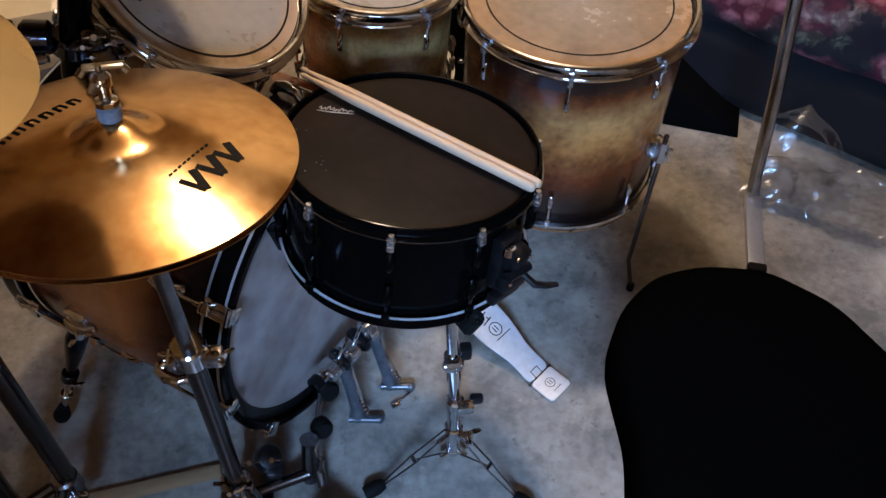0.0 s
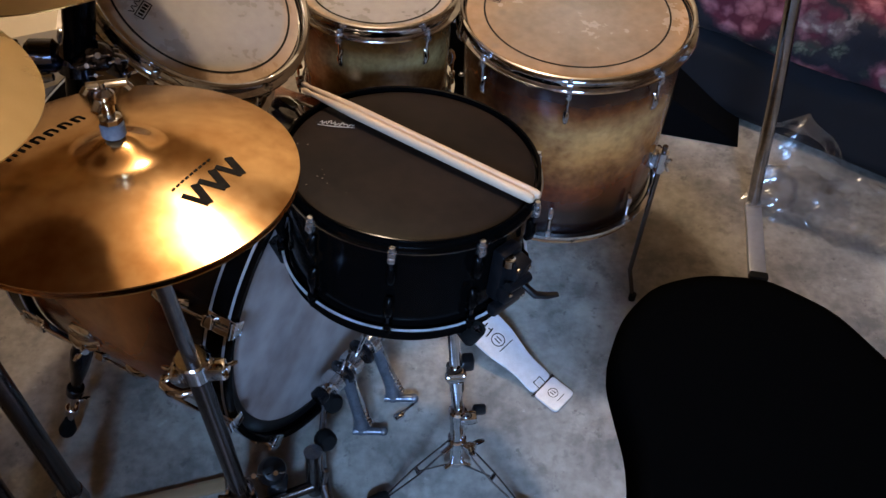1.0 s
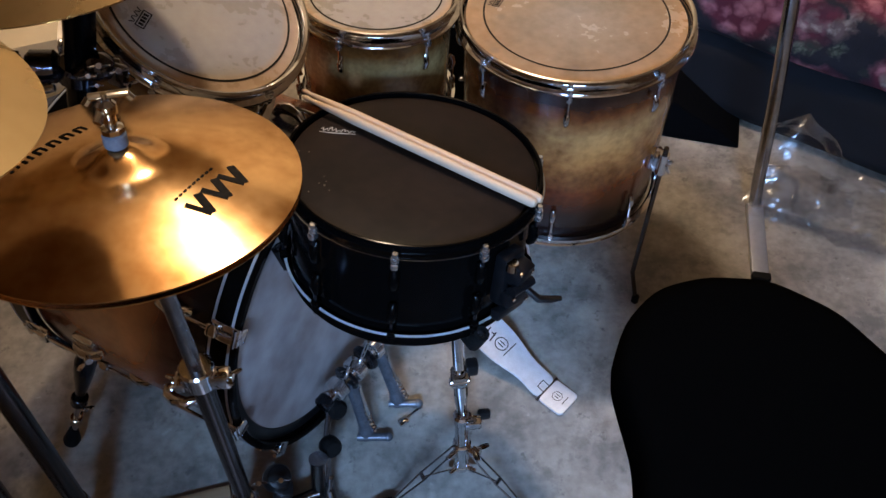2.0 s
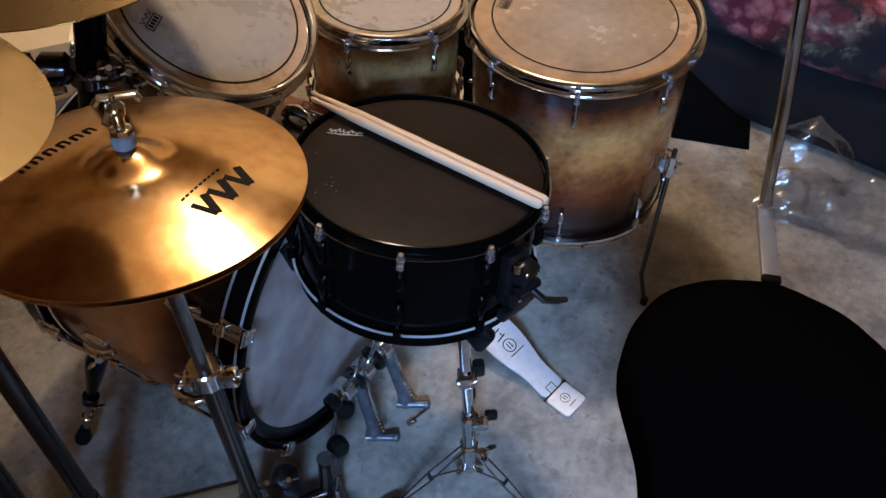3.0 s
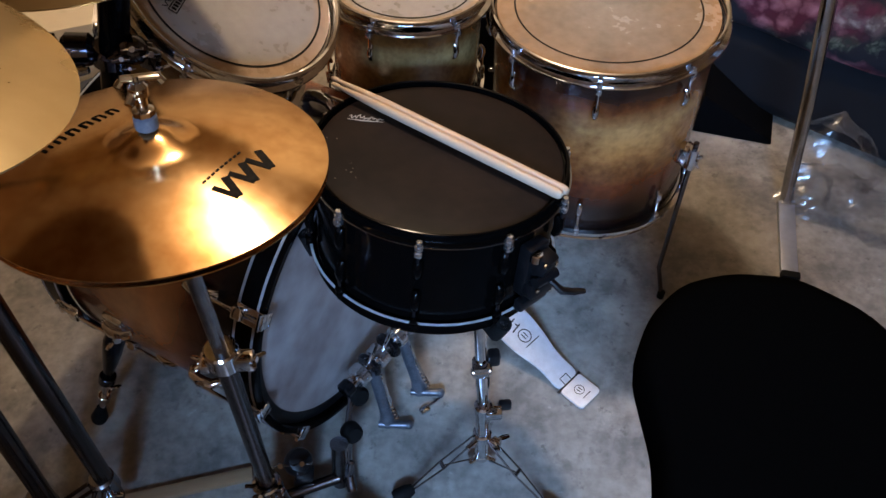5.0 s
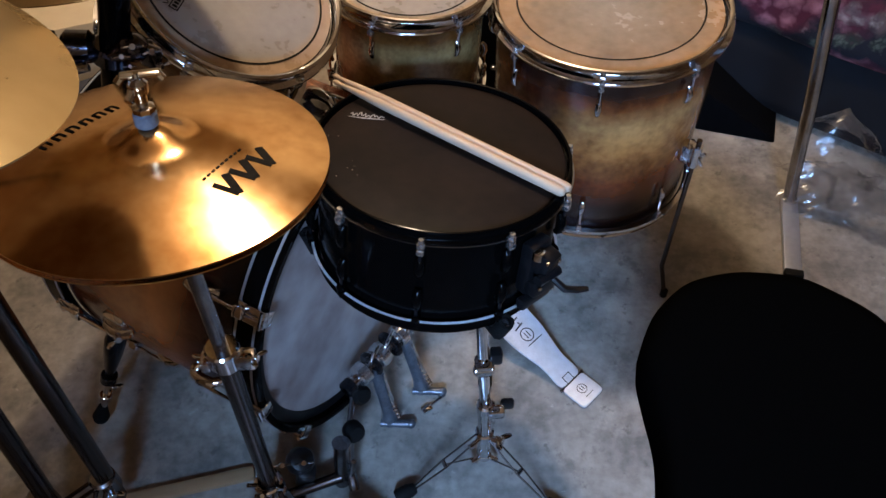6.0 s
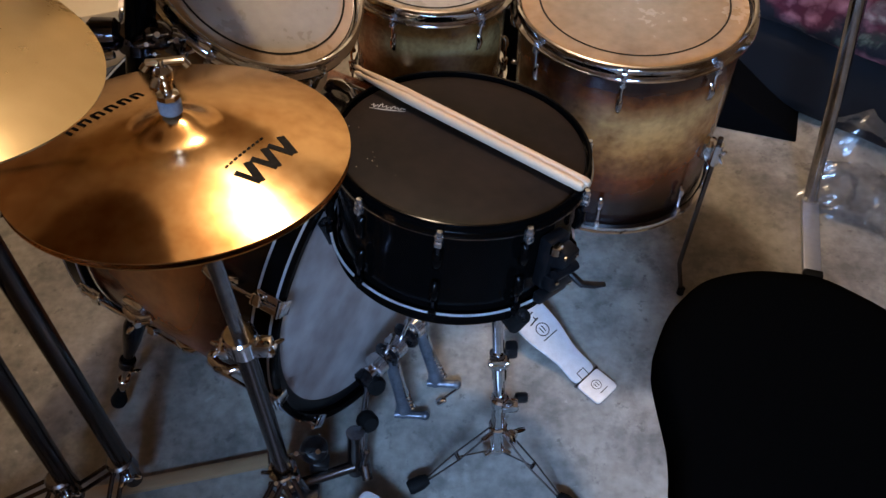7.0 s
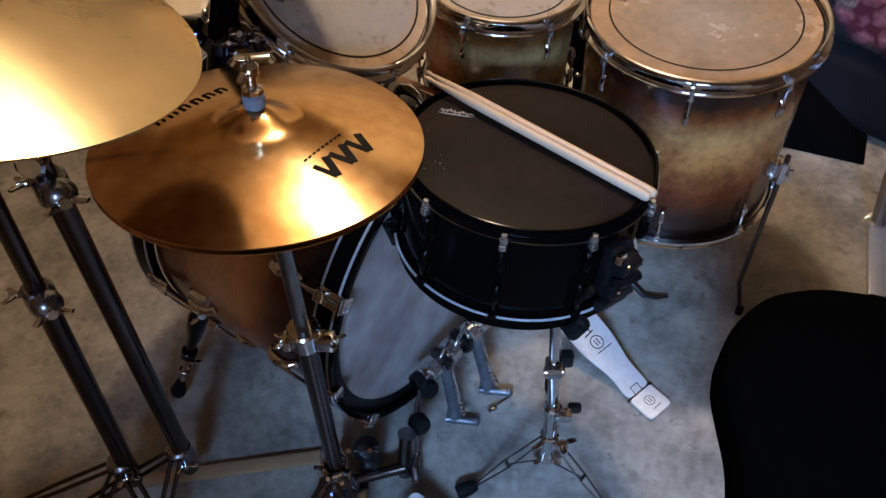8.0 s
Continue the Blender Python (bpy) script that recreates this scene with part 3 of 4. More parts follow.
def cymbal(name, label, centre, normal, r, mat, marks, spin=0.0, flip=False, bell=0.050, rise=0.026, group="cymbals of the kit"):
    c = thing(name, label, "cymbal", aim(centre, normal, spin), group)
    m = Matrix.Diagonal((1, 1, -1, 1)) if flip else None
    top = cymbal_profile(r, bell, 0.016, rise)
    n = len(top)
    part("bell", lathe(top[:9] + top[n - 9:], 96, m=m, closed=True), mat, c, "raised bell")
    part("bow", lathe(top[8:n - 8], 128, m=m, closed=True), mat, c)
    return c


def bow_height(r, rad, bell=0.050, rise=0.026):
    return rise * (1 - (max(rad - bell, 0) / (r - bell)) ** 1.42)


def on_bow(c, bars, centre, turn, r, mat=INK):
    """A printed mark of slanted bars, laid on the bow of a cymbal: bars are (x0, y0, x1, y1, width)."""
    bm = bmesh.new()
    cx, cy = centre
    for x0, y0, x1, y1, w in bars:
        d = Vector((x1 - x0, y1 - y0))
        n = Vector((-d.y, d.x)).normalized() * w / 2
        steps = 6
        rows = []
        for k in range(steps + 1):
            p = Vector((x0, y0)) + d * k / steps
            row = []
            for s in (-1, 1):
                q = Matrix.Rotation(turn, 2) @ (p + n * s) + Vector((cx, cy))
                row.append(bm.verts.new((q.x, q.y, bow_height(r, q.length) + 0.0006)))
            rows.append(row)
        for a, b in zip(rows, rows[1:]):
            bm.faces.new((a[0], a[1], b[1], b[0]))
    bmesh.ops.recalc_face_normals(bm, faces=bm.faces)
    return part("printed_mark", bm, mat, c, "dark printed maker's mark", False)


HH_C, HH_N = Vector((-0.279, 0.606, 0.925)), Vector((0.070, 0.165, 1.0))
hat_top = cymbal("hi_hat_cymbal", "polished bronze upper hi-hat cymbal with dark print", HH_C + HH_N.normalized() * 0.004, HH_N, 0.178, BRONZE, None)
peaks = [(-0.044, -0.014, -0.030, 0.014, 0.0095), (-0.029, 0.014, -0.021, -0.014, 0.0075), (-0.014, -0.014, 0.000, 0.014, 0.0095),
         (0.001, 0.014, 0.009, -0.014, 0.0075), (0.016, -0.014, 0.030, 0.014, 0.0095), (0.031, 0.014, 0.037, -0.014, 0.0065)]
for bar in peaks:
    on_bow(hat_top, [tuple(0.92 * v for v in bar)], (0.099, -0.044), radians(-118), 0.178)
for k in range(9):
    on_bow(hat_top, [(-0.030 + k * 0.007, 0, -0.0255 + k * 0.007, 0, 0.0022)], (0.076, -0.036), radians(-118), 0.178)
for k in range(6):
    x = -0.042 + k * 0.0165
    on_bow(hat_top, [(x, -0.0075, x, 0.0075, 0.0036), (x, 0.0065, x + 0.008, 0.0065, 0.0028), (x + 0.008, 0.0065, x + 0.008, -0.0065, 0.003)], (-0.084, 0.032), radians(52), 0.178)
cymbal("hi_hat_cymbal", "bronze lower hi-hat cymbal turned upside down", HH_C - HH_N.normalized() * 0.0045, HH_N, 0.178, BRONZE, None, flip=True)
cymbal("crash_cymbal", "pale bronze crash cymbal tilted above the hi-hat", (-0.450, 0.467, 1.188), (0.365, 0.283, 1), 0.203, PALE_BRONZE, None, rise=0.024)
cymbal("crash_cymbal", "bronze crash cymbal over the tilted rack tom", (-0.362, 0.898, 1.099), (0.0, -0.10, 1), 0.229, PALE_BRONZE, None, rise=0.024)

# hi-hat clutch on its pull rod
clutch = thing("hi_hat_clutch", "chrome hi-hat clutch with grey felt and wing bolt", "clutch", aim(HH_C + HH_N.normalized() * 0.006, HH_N))
part("pull_rod", tube([(0, 0, -0.10), (0, 0, 0.100)], 0.0030, 10), CHROME, clutch)
part("felt", cyl(0.0118, 0.018, 0.003, pose(0, 0, 0.0405)), FELT, clutch, "grey felt washer")
part("nut", lathe([(0, 0.0585), (0.0115, 0.0585), (0.0115, 0.0635), (0.009, 0.065), (0, 0.065)], 8), CHROME, clutch)
part("sleeve", lathe([(0, 0.065), (0.006, 0.065), (0.0065, 0.076), (0.0095, 0.080), (0.0095, 0.089), (0.0055, 0.094), (0, 0.094)], 20), CHROME, clutch)
bar = box(0.038, 0.009, 0.005, 0.002, pose(0.003, 0.004, 0.0965, 12, 0, 14))
tube([(-0.014, 0.0, 0.095), (-0.018, -0.004, 0.090)], 0.0042, 8, bar)
tube([(0.018, 0.008, 0.0965), (0.023, 0.008, 0.090)], 0.0042, 8, bar)
part("wing_bolt", bar, CHROME, clutch)
part("bolt", tube([(-0.004, -0.002, 0.084), (-0.008, -0.014, 0.076)], [0.0048, 0.0042], 10), CHROME, clutch)


def tripod(parent, hub_z, foot_r, angles, r=0.011, mat=CHROME, spread=0.0, feet=None):
    """Double-braced legs from a collar down to rubber feet."""
    for a in angles:
        ca, sa = math.cos(radians(a)), math.sin(radians(a))
        top = Vector((0.018 * ca, 0.018 * sa, hub_z))
        end = Vector((foot_r * ca, foot_r * sa, 0.012))
        leg = bmesh.new()
        for s in (-1, 1):
            off = Vector((-sa, ca, 0)) * 0.009 * s
            tube([top + off, top.lerp(end, 0.5) + off, end + off * 0.4], r * 0.42, 8, leg, 0.7, (0, 0, 1))
        leg = part("leg", leg, mat, parent)
        part("rubber_foot", lathe([(0, -0.002), (0.013, -0.002), (0.016, 0.004), (0.012, 0.026), (0, 0.028)], 14, m=Matrix.Translation((end.x, end.y, 0.0022))), RUBBER, leg)


# ---- hi-hat stand ----
HB = Vector((-0.318, 0.598, 0.0))
stand = thing("hi_hat_stand", "chrome hi-hat stand with footboard and black legs", "cymbal stand", Matrix.Translation(HB))
top = HH_C - HH_N.normalized() * 0.045 - HB
mid = top * 0.635
part("upper_tube", tube([mid, top], 0.0105, 14), DULL_CHROME, stand)
part("lower_tube", tube([Vector((0, 0, 0.10)), mid], 0.0150, 16), DARK_CHROME, stand)
part("seat_cup", lathe([(0, -0.012), (0.016, -0.012), (0.024, 0.0), (0.026, 0.012), (0.016, 0.014), (0, 0.014)], 20, m=aim(top, HH_N)), BLACK_PLASTIC, stand)
cl = cyl(0.0225, 0.042, 0.004, m=aim(mid - top.normalized() * 0.018, top))
cyl(0.0245, 0.012, 0.003, m=aim(mid + top.normalized() * 0.014, top), bm=cl)
box(0.030, 0.022, 0.032, 0.005, aim(mid + Vector((0.030, -0.006, 0)), top), cl)
box(0.014, 0.026, 0.022, 0.004, aim(mid + Vector((-0.024, -0.008, 0.002)), top), cl)
cl = part("height_clamp", cl, CHROME, stand)
part("wing_screw", wing_nut(size=0.020, m=aim(mid + Vector((-0.022, -0.004, 0.0)), (-1, -0.2, 0.1))), CHROME, cl)
part("wing_screw", wing_nut(size=0.016, m=aim(mid + Vector((0.038, -0.006, 0.004)), (1, -0.3, 0.1))), CHROME, cl)
base = cyl(0.0225, 0.070, 0.004, m=pose(0, 0, 0.070))
cyl(0.0265, 0.012, 0.003, m=pose(0, 0, 0.128), bm=base)
cyl(0.0265, 0.012, 0.003, m=pose(0, 0, 0.092), bm=base)
for a in (200, 262, 330):
    tube([(0.020 * math.cos(radians(a)), 0.020 * math.sin(radians(a)), 0.134), (0.034 * math.cos(radians(a)), 0.034 * math.sin(radians(a)), 0.150)], [0.0055, 0.0042], 8, base)
part("leg_collar", base, CHROME, stand)
tripod(stand, 0.11, 0.30, (238, 300), mat=DARK_CHROME)
frame_bm = tube([(-0.02, -0.01, 0.03), (-0.025, -0.01, 0.09)], 0.006, 8)
tube([(0.03, 0.0, 0.03), (0.022, 0, 0.09)], 0.006, 8, frame_bm)
box(0.10, 0.05, 0.012, 0.003, pose(0.0, 0.0, 0.02), frame_bm)
part("pedal_frame", frame_bm, DULL_CHROME, stand)
knob = lathe([(0, 0), (0.022, 0.0), (0.026, 0.008), (0.027, 0.030), (0.022, 0.042), (0.012, 0.046), (0, 0.046)], 14, m=aim((0.040, 0.060, 0.075), (0.35, -0.25, 0.85)))
box(0.034, 0.030, 0.07, 0.006, pose(0.052, 0.045, 0.050, 10, 15, 0), knob)
part("spring_knob", knob, BLACK_PLASTIC, stand, "black spring tension knob")
part("spring_housing", tube([(0.118, 0.045, 0.012), (0.122, 0.050, 0.06), (0.128, 0.062, 0.12), (0.130, 0.066, 0.135)], [0.016, 0.015, 0.0145, 0.018], 14), DULL_CHROME, stand)
part("spring_cap", tube([(0.136, 0.040, 0.03), (0.148, 0.050, 0.085)], 0.0055, 10), CHROME, stand)
bridge = tube([(0.0, 0.0, 0.05), (0.05, 0.02, 0.042), (0.12, 0.04, 0.045)], [0.012, 0.011, 0.012], 10)
part("pedal_bridge", bridge, DARK_CHROME, stand)
for x, y, z in ((0.022, 0.030, 0.135), (0.060, 0.035, 0.128)):
    part("wing_screw", wing_nut(size=0.015, m=aim((x, y, z), (0.3, -0.5, 0.8))), CHROME, stand)
sole = plate(rounded([(-0.035, 0.0), (0.035, 0.0), (0.045, -0.26), (-0.045, -0.26)], 0.012), 0.006, 0.001, pose(0.02, -0.080, 0.045, -8, 0, 12))
part("footboard", sole, STEEL, stand)

# ---- cymbal stands ----
def cymbal_stand(label, foot, tilt_top, joint_z, cymbal_at, normal, legs, boom=False):
    st = thing("cymbal_stand", label, "cymbal stand", Matrix.Translation((foot[0], foot[1], 0)), "cymbal stands")
    top = Vector(tilt_top) - Vector((foot[0], foot[1], 0))
    low = Vector((0, 0, 0.06))
    split = low.lerp(top, (joint_z - 0.06) / (top.z - 0.06))
    part("lower_tube", tube([low, split], 0.0165, 16), DARK_CHROME, st)
    part("upper_tube", tube([split, top], 0.0128, 14), DARK_CHROME, st)
    cl = cyl(0.022, 0.045, 0.005, m=aim(split - top.normalized() * 0.025, top))
    ball(0.022, aim(split + Vector((0.016, -0.016, 0.0)), (0.5, -0.7, 0)), cl)
    cl = part("height_clamp", cl, DULL_CHROME, st)
    part("wing_screw", wing_nut(size=0.024, m=aim(split + Vector((0.022, -0.022, 0.0)), (0.6, -0.8, 0.1))), CHROME, cl)
    part("wing_screw", wing_nut(size=0.018, m=aim(split + Vector((-0.022, -0.006, 0.01)), (-1, -0.3, 0.1))), CHROME, cl)
    til = cyl(0.017, 0.035, 0.004, m=aim(top - Vector((0, 0, 0.012)), (0.2, -0.9, 0.2)))
    cyl(0.016, 0.03, 0.003, m=aim(top, top), bm=til)
    til = part("tilter", til, CHROME, st)
    part("wing_screw", wing_nut(size=0.02, m=aim(top + Vector((-0.02, -0.015, 0.0)), (-1, -0.5, 0.2))), CHROME, til)
    n = Vector(normal).normalized()
    at = Vector(cymbal_at) - Vector((foot[0], foot[1], 0))
    start = [top + Vector((0, 0, 0.01)), at + n * 0.15, at + n * 0.10] if boom else [top + Vector((0, 0, 0.01)), at - n * 0.03]
    part("cymbal_rod", tube(start + [at + n * 0.02 if boom else at + n * 0.085], 0.0045, 10), DULL_CHROME, st)
    part("felt", cyl(0.017, 0.016, 0.004, aim(at + n * 0.0475, n)), FELT, st)
    part("wing_nut", wing_nut(size=0.02, m=aim(at + n * 0.064, n)), CHROME, st)
    hub = cyl(0.024, 0.05, 0.005, m=pose(0, 0, 0.10))
    hub = part("leg_collar", hub, DULL_CHROME, st)
    part("wing_screw", wing_nut(size=0.018, m=aim((0.015, -0.02, 0.125), (0.5, -0.8, 0.1))), CHROME, hub)
    tripod(st, 0.13, 0.27, legs, mat=DARK_CHROME)
    return st


cymbal_stand("dark chrome cymbal stand holding the pale crash", (-0.618, 0.622), (-0.564, 0.641, 0.895), 0.83, (-0.450, 0.467, 1.188), (0.365, 0.283, 1), (200, 262))
cymbal_stand("dark chrome cymbal stand with a large wing clamp", (-0.722, 0.594), (-0.618, 0.606, 0.90), 0.652, (-0.362, 0.898, 1.099), (0, -0.10, 1), (190, 250, 310), boom=True)

solo("wooden_strip", box(0.36, 0.026, 0.014, 0.002), BROWN_WOOD, "narrow brown wooden strip lying on the concrete floor", "wood strip", pose(-0.553, 0.644, 0.0075, 0, 0, 9.6))

# tom holder: slanted black post with clamps beside the rack tom
post = thing("tom_holder", "black tom holder post with chrome ratchet clamps", "tom mount", Matrix.Translation((-0.475, 0.93, 0.62)))
part("post", tube([(0, 0, -0.03), (0.045, -0.012, 0.17), (0.125, -0.045, 0.40)], 0.020, 18), BLACK_GLOSS, post)
collar = cyl(0.026, 0.03, 0.005, m=aim((0.055, -0.018, 0.215), (0.32, -0.12, 1)))
part("collar", collar, BLACK_CHROME, post)
ratchet = cyl(0.022, 0.040, 0.006, m=aim((0.046, -0.03, 0.245), (-1, -0.1, 0.15)))
ratchet_m = aim((0.0, -0.035, 0.25), (-1, 0.1, 0.25))
cyl(0.017, 0.052, 0.005, m=ratchet_m, bm=ratchet)
for z in (0.012, 0.042):
    for k in range(12):
        a = 2 * math.pi * k / 12
        box(0.007, 0.006, 0.010, 0.0015, ratchet_m @ pose(0.018 * math.cos(a), 0.018 * math.sin(a), z, 0, 0, math.degrees(a)), ratchet)
box(0.06, 0.012, 0.014, 0.003, pose(0.01, -0.065, 0.235, 0, -8, 4), ratchet)
ratchet = part("ratchet_clamp", ratchet, BLACK_CHROME, post, "black nickel toothed clamp")
part("clamp_bolt", tube([(-0.035, -0.066, 0.238), (0.045, -0.068, 0.240)], 0.0050, 8), CHROME, ratchet)
# Small bright screws, multiplied round the toothed clamp to supply its glints.
for x, y, z, size, n in ((-0.052, -0.04, 0.275, 0.020, (-0.6, -0.5, 0.7)), (-0.03, -0.062, 0.262, 0.011, (-0.2, -0.8, 0.5)), (-0.012, -0.062, 0.268, 0.009, (0.2, -0.6, 0.8)),
                         (-0.045, -0.055, 0.238, 0.010, (-0.5, -0.9, 0.1)), (0.014, -0.070, 0.252, 0.009, (0.1, -0.9, 0.4)), (0.034, -0.062, 0.266, 0.010, (0.4, -0.6, 0.7))):
    part("wing_screw", wing_nut(size=size, m=aim((x, y - 0.014, z + 0.008), n)), BRIGHT_CHROME, ratchet)
arm = tube([(0.065, -0.03, 0.235), (0.098, -0.045, 0.252), (0.124, -0.040, 0.244)], [0.014, 0.017, 0.013], 12)
ball(0.020, pose(0.104, -0.048, 0.254), arm)
box(0.026, 0.018, 0.032, 0.005, pose(0.122, -0.050, 0.240, 0, 18, -20), arm)
arm = part("ball_arm", arm, BLACK_CHROME, post)
for x, y, z, size, n in ((0.108, -0.066, 0.268, 0.012, (0.5, -0.8, 0.5)), (0.126, -0.062, 0.256, 0.012, (0.7, -0.6, 0.3)), (0.092, -0.064, 0.254, 0.010, (0.1, -0.9, 0.3)),
                         (0.132, -0.062, 0.234, 0.011, (0.8, -0.6, 0.0)), (0.110, -0.066, 0.228, 0.009, (0.2, -0.9, -0.2)), (0.098, -0.064, 0.236, 0.008, (0.0, -0.8, 0.5))):
    part("wing_screw", wing_nut(size=size, m=aim((x, y, z), n)), BRIGHT_CHROME, arm)

# ---- snare stand ----
SB = Vector((0.080, 0.672, 0.0))
sst = thing("snare_stand", "chrome snare drum stand with rubber-tipped basket arms", "snare stand", Matrix.Translation(SB))
part("lower_tube", tube([(0, 0, 0.02), (0, 0, 0.235)], 0.0135, 14), CHROME, sst)
part("upper_tube", tube([(0, 0, 0.22), (-0.008, 0.03, 0.49)], 0.0098, 14), CHROME, sst)
cl = cyl(0.0165, 0.028, 0.004, m=pose(0, 0, 0.21))
box(0.03, 0.02, 0.022, 0.004, pose(0.018, -0.012, 0.225), cl)
cl = part("height_clamp", cl, CHROME, sst)
part("wing_screw", box(0.026, 0.014, 0.026, 0.006, pose(0.040, 0.008, 0.215)), BLACK_PLASTIC, cl, "black plastic wing grip")
til = box(0.03, 0.03, 0.034, 0.006, pose(-0.004, 0.012, 0.345))
cyl(0.0085, 0.036, 0.003, m=aim((-0.022, 0.004, 0.345), (1, 0, 0.1)), bm=til)
til = part("tilter", til, CHROME, sst)
part("grip", box(0.022, 0.022, 0.032, 0.006, pose(0.018, 0.024, 0.355)), BLACK_PLASTIC, til)
hub = cyl(0.0175, 0.026, 0.003, m=pose(0, 0, 0.105))
for s in (-1, 1):
    cyl(0.0055, 0.024, m=aim((s * 0.012, -0.012, 0.118), (s, -0.8, 0.1)), bm=hub)
hub = part("leg_collar", hub, CHROME, sst)
part("wing_screw", wing_nut(size=0.022, m=aim((0.02, -0.012, 0.118), (0.9, -0.5, 0.2))), CHROME, hub)
base = cyl(0.0145, 0.02, 0.003, m=pose(0, 0, 0.02))
for a in (-150, -30, 90):
    cyl(0.006, 0.018, m=aim((0.012 * math.cos(radians(a)), 0.012 * math.sin(radians(a)), 0.028), (math.cos(radians(a)), math.sin(radians(a)), 0)), bm=base)
part("foot_collar", base, CHROME, sst)
for a in (-158, -42, 84):
    ca, sa = math.cos(radians(a)), math.sin(radians(a))
    leg = bmesh.new()
    for s in (-1, 1):
        off = Vector((-sa, ca, 0)) * 0.0055 * s
        tube([Vector((0.016 * ca, 0.016 * sa, 0.118)) + off, Vector((0.085 * ca, 0.085 * sa, 0.066)) + off * 1.5, Vector((0.160 * ca, 0.160 * sa, 0.014)) + off * 0.4], 0.0019, 8, leg)
    tube([Vector((0.018 * ca, 0.018 * sa, 0.03)), Vector((0.085 * ca, 0.085 * sa, 0.064))], 0.0017, 8, leg)
    lathe([(0, -0.009), (0.004, -0.008), (0.004, 0.008), (0, 0.009)], 8, leg, aim((0.085 * ca, 0.085 * sa, 0.066), (-sa, ca, 0)))
    leg = part("leg", leg, DULL_CHROME, sst)
    foot = lathe([(0, 0), (0.012, 0), (0.015, 0.006), (0.0145, 0.028), (0.010, 0.042), (0, 0.044)], 12, m=aim((0.190 * ca, 0.190 * sa, 0.0145), (-ca, -sa, 0.12)))
    part("rubber_foot", foot, RUBBER, leg)
sn_m = aim((0.025, 0.822, 0.716), (0.108, 0.134, 1))
for a in (-62, 58, 178):
    ca, sa = math.cos(radians(a)), math.sin(radians(a))
    ends = [Vector((-0.008, 0.03, 0.485)), (sn_m @ Vector((0.11 * ca, 0.11 * sa, -0.205))) - SB, (sn_m @ Vector((0.186 * ca, 0.186 * sa, -0.200))) - SB, (sn_m @ Vector((0.200 * ca, 0.200 * sa, -0.168))) - SB]
    arm = part("basket_arm", tube(ends, 0.0065, 10), CHROME, sst)
    part("rubber_grip", tube([ends[2].lerp(ends[1], 0.35), ends[2], ends[3]], [0.012, 0.014, 0.012], 10), RUBBER, arm)

# ---- drumsticks ----
sn_x = sn_m.inverted()
tip_a, end_a = sn_x @ Vector((-0.140, 0.985, 0.725)), sn_x @ Vector((0.192, 0.712, 0.725))
for k in range(2):
    s0, s1 = Vector((tip_a.x, tip_a.y, 0)), Vector((end_a.x, end_a.y, 0))
    d = (s1 - s0).normalized()
    side = Vector((-d.y, d.x, 0))
    s0 = s0 + side * (0.0075 - k * 0.0125) + d * (0.012 if k else 0.0)
    length = 0.422 if k == 0 else 0.408
    prof = [(0, 0), (0.0022, 0.001), (0.0040, 0.006), (0.0044, 0.010), (0.0030, 0.016), (0.0034, 0.022), (0.0050, 0.05), (0.0070, 0.10), (0.0072, length - 0.008), (0.0062, length - 0.003), (0.004, length), (0, length)]
    solo("drumstick", lathe(prof, 18), WOOD_STICK, "pale hickory drumstick lying on the snare", "drumstick", sn_m @ aim((s0.x, s0.y, 0.0145), (d.x, d.y, -0.006)), "pair of drumsticks")

# ---- double pedal ----
pedal = thing("double_pedal", "steel double bass drum pedal with two long footboards", "drum pedal", None)


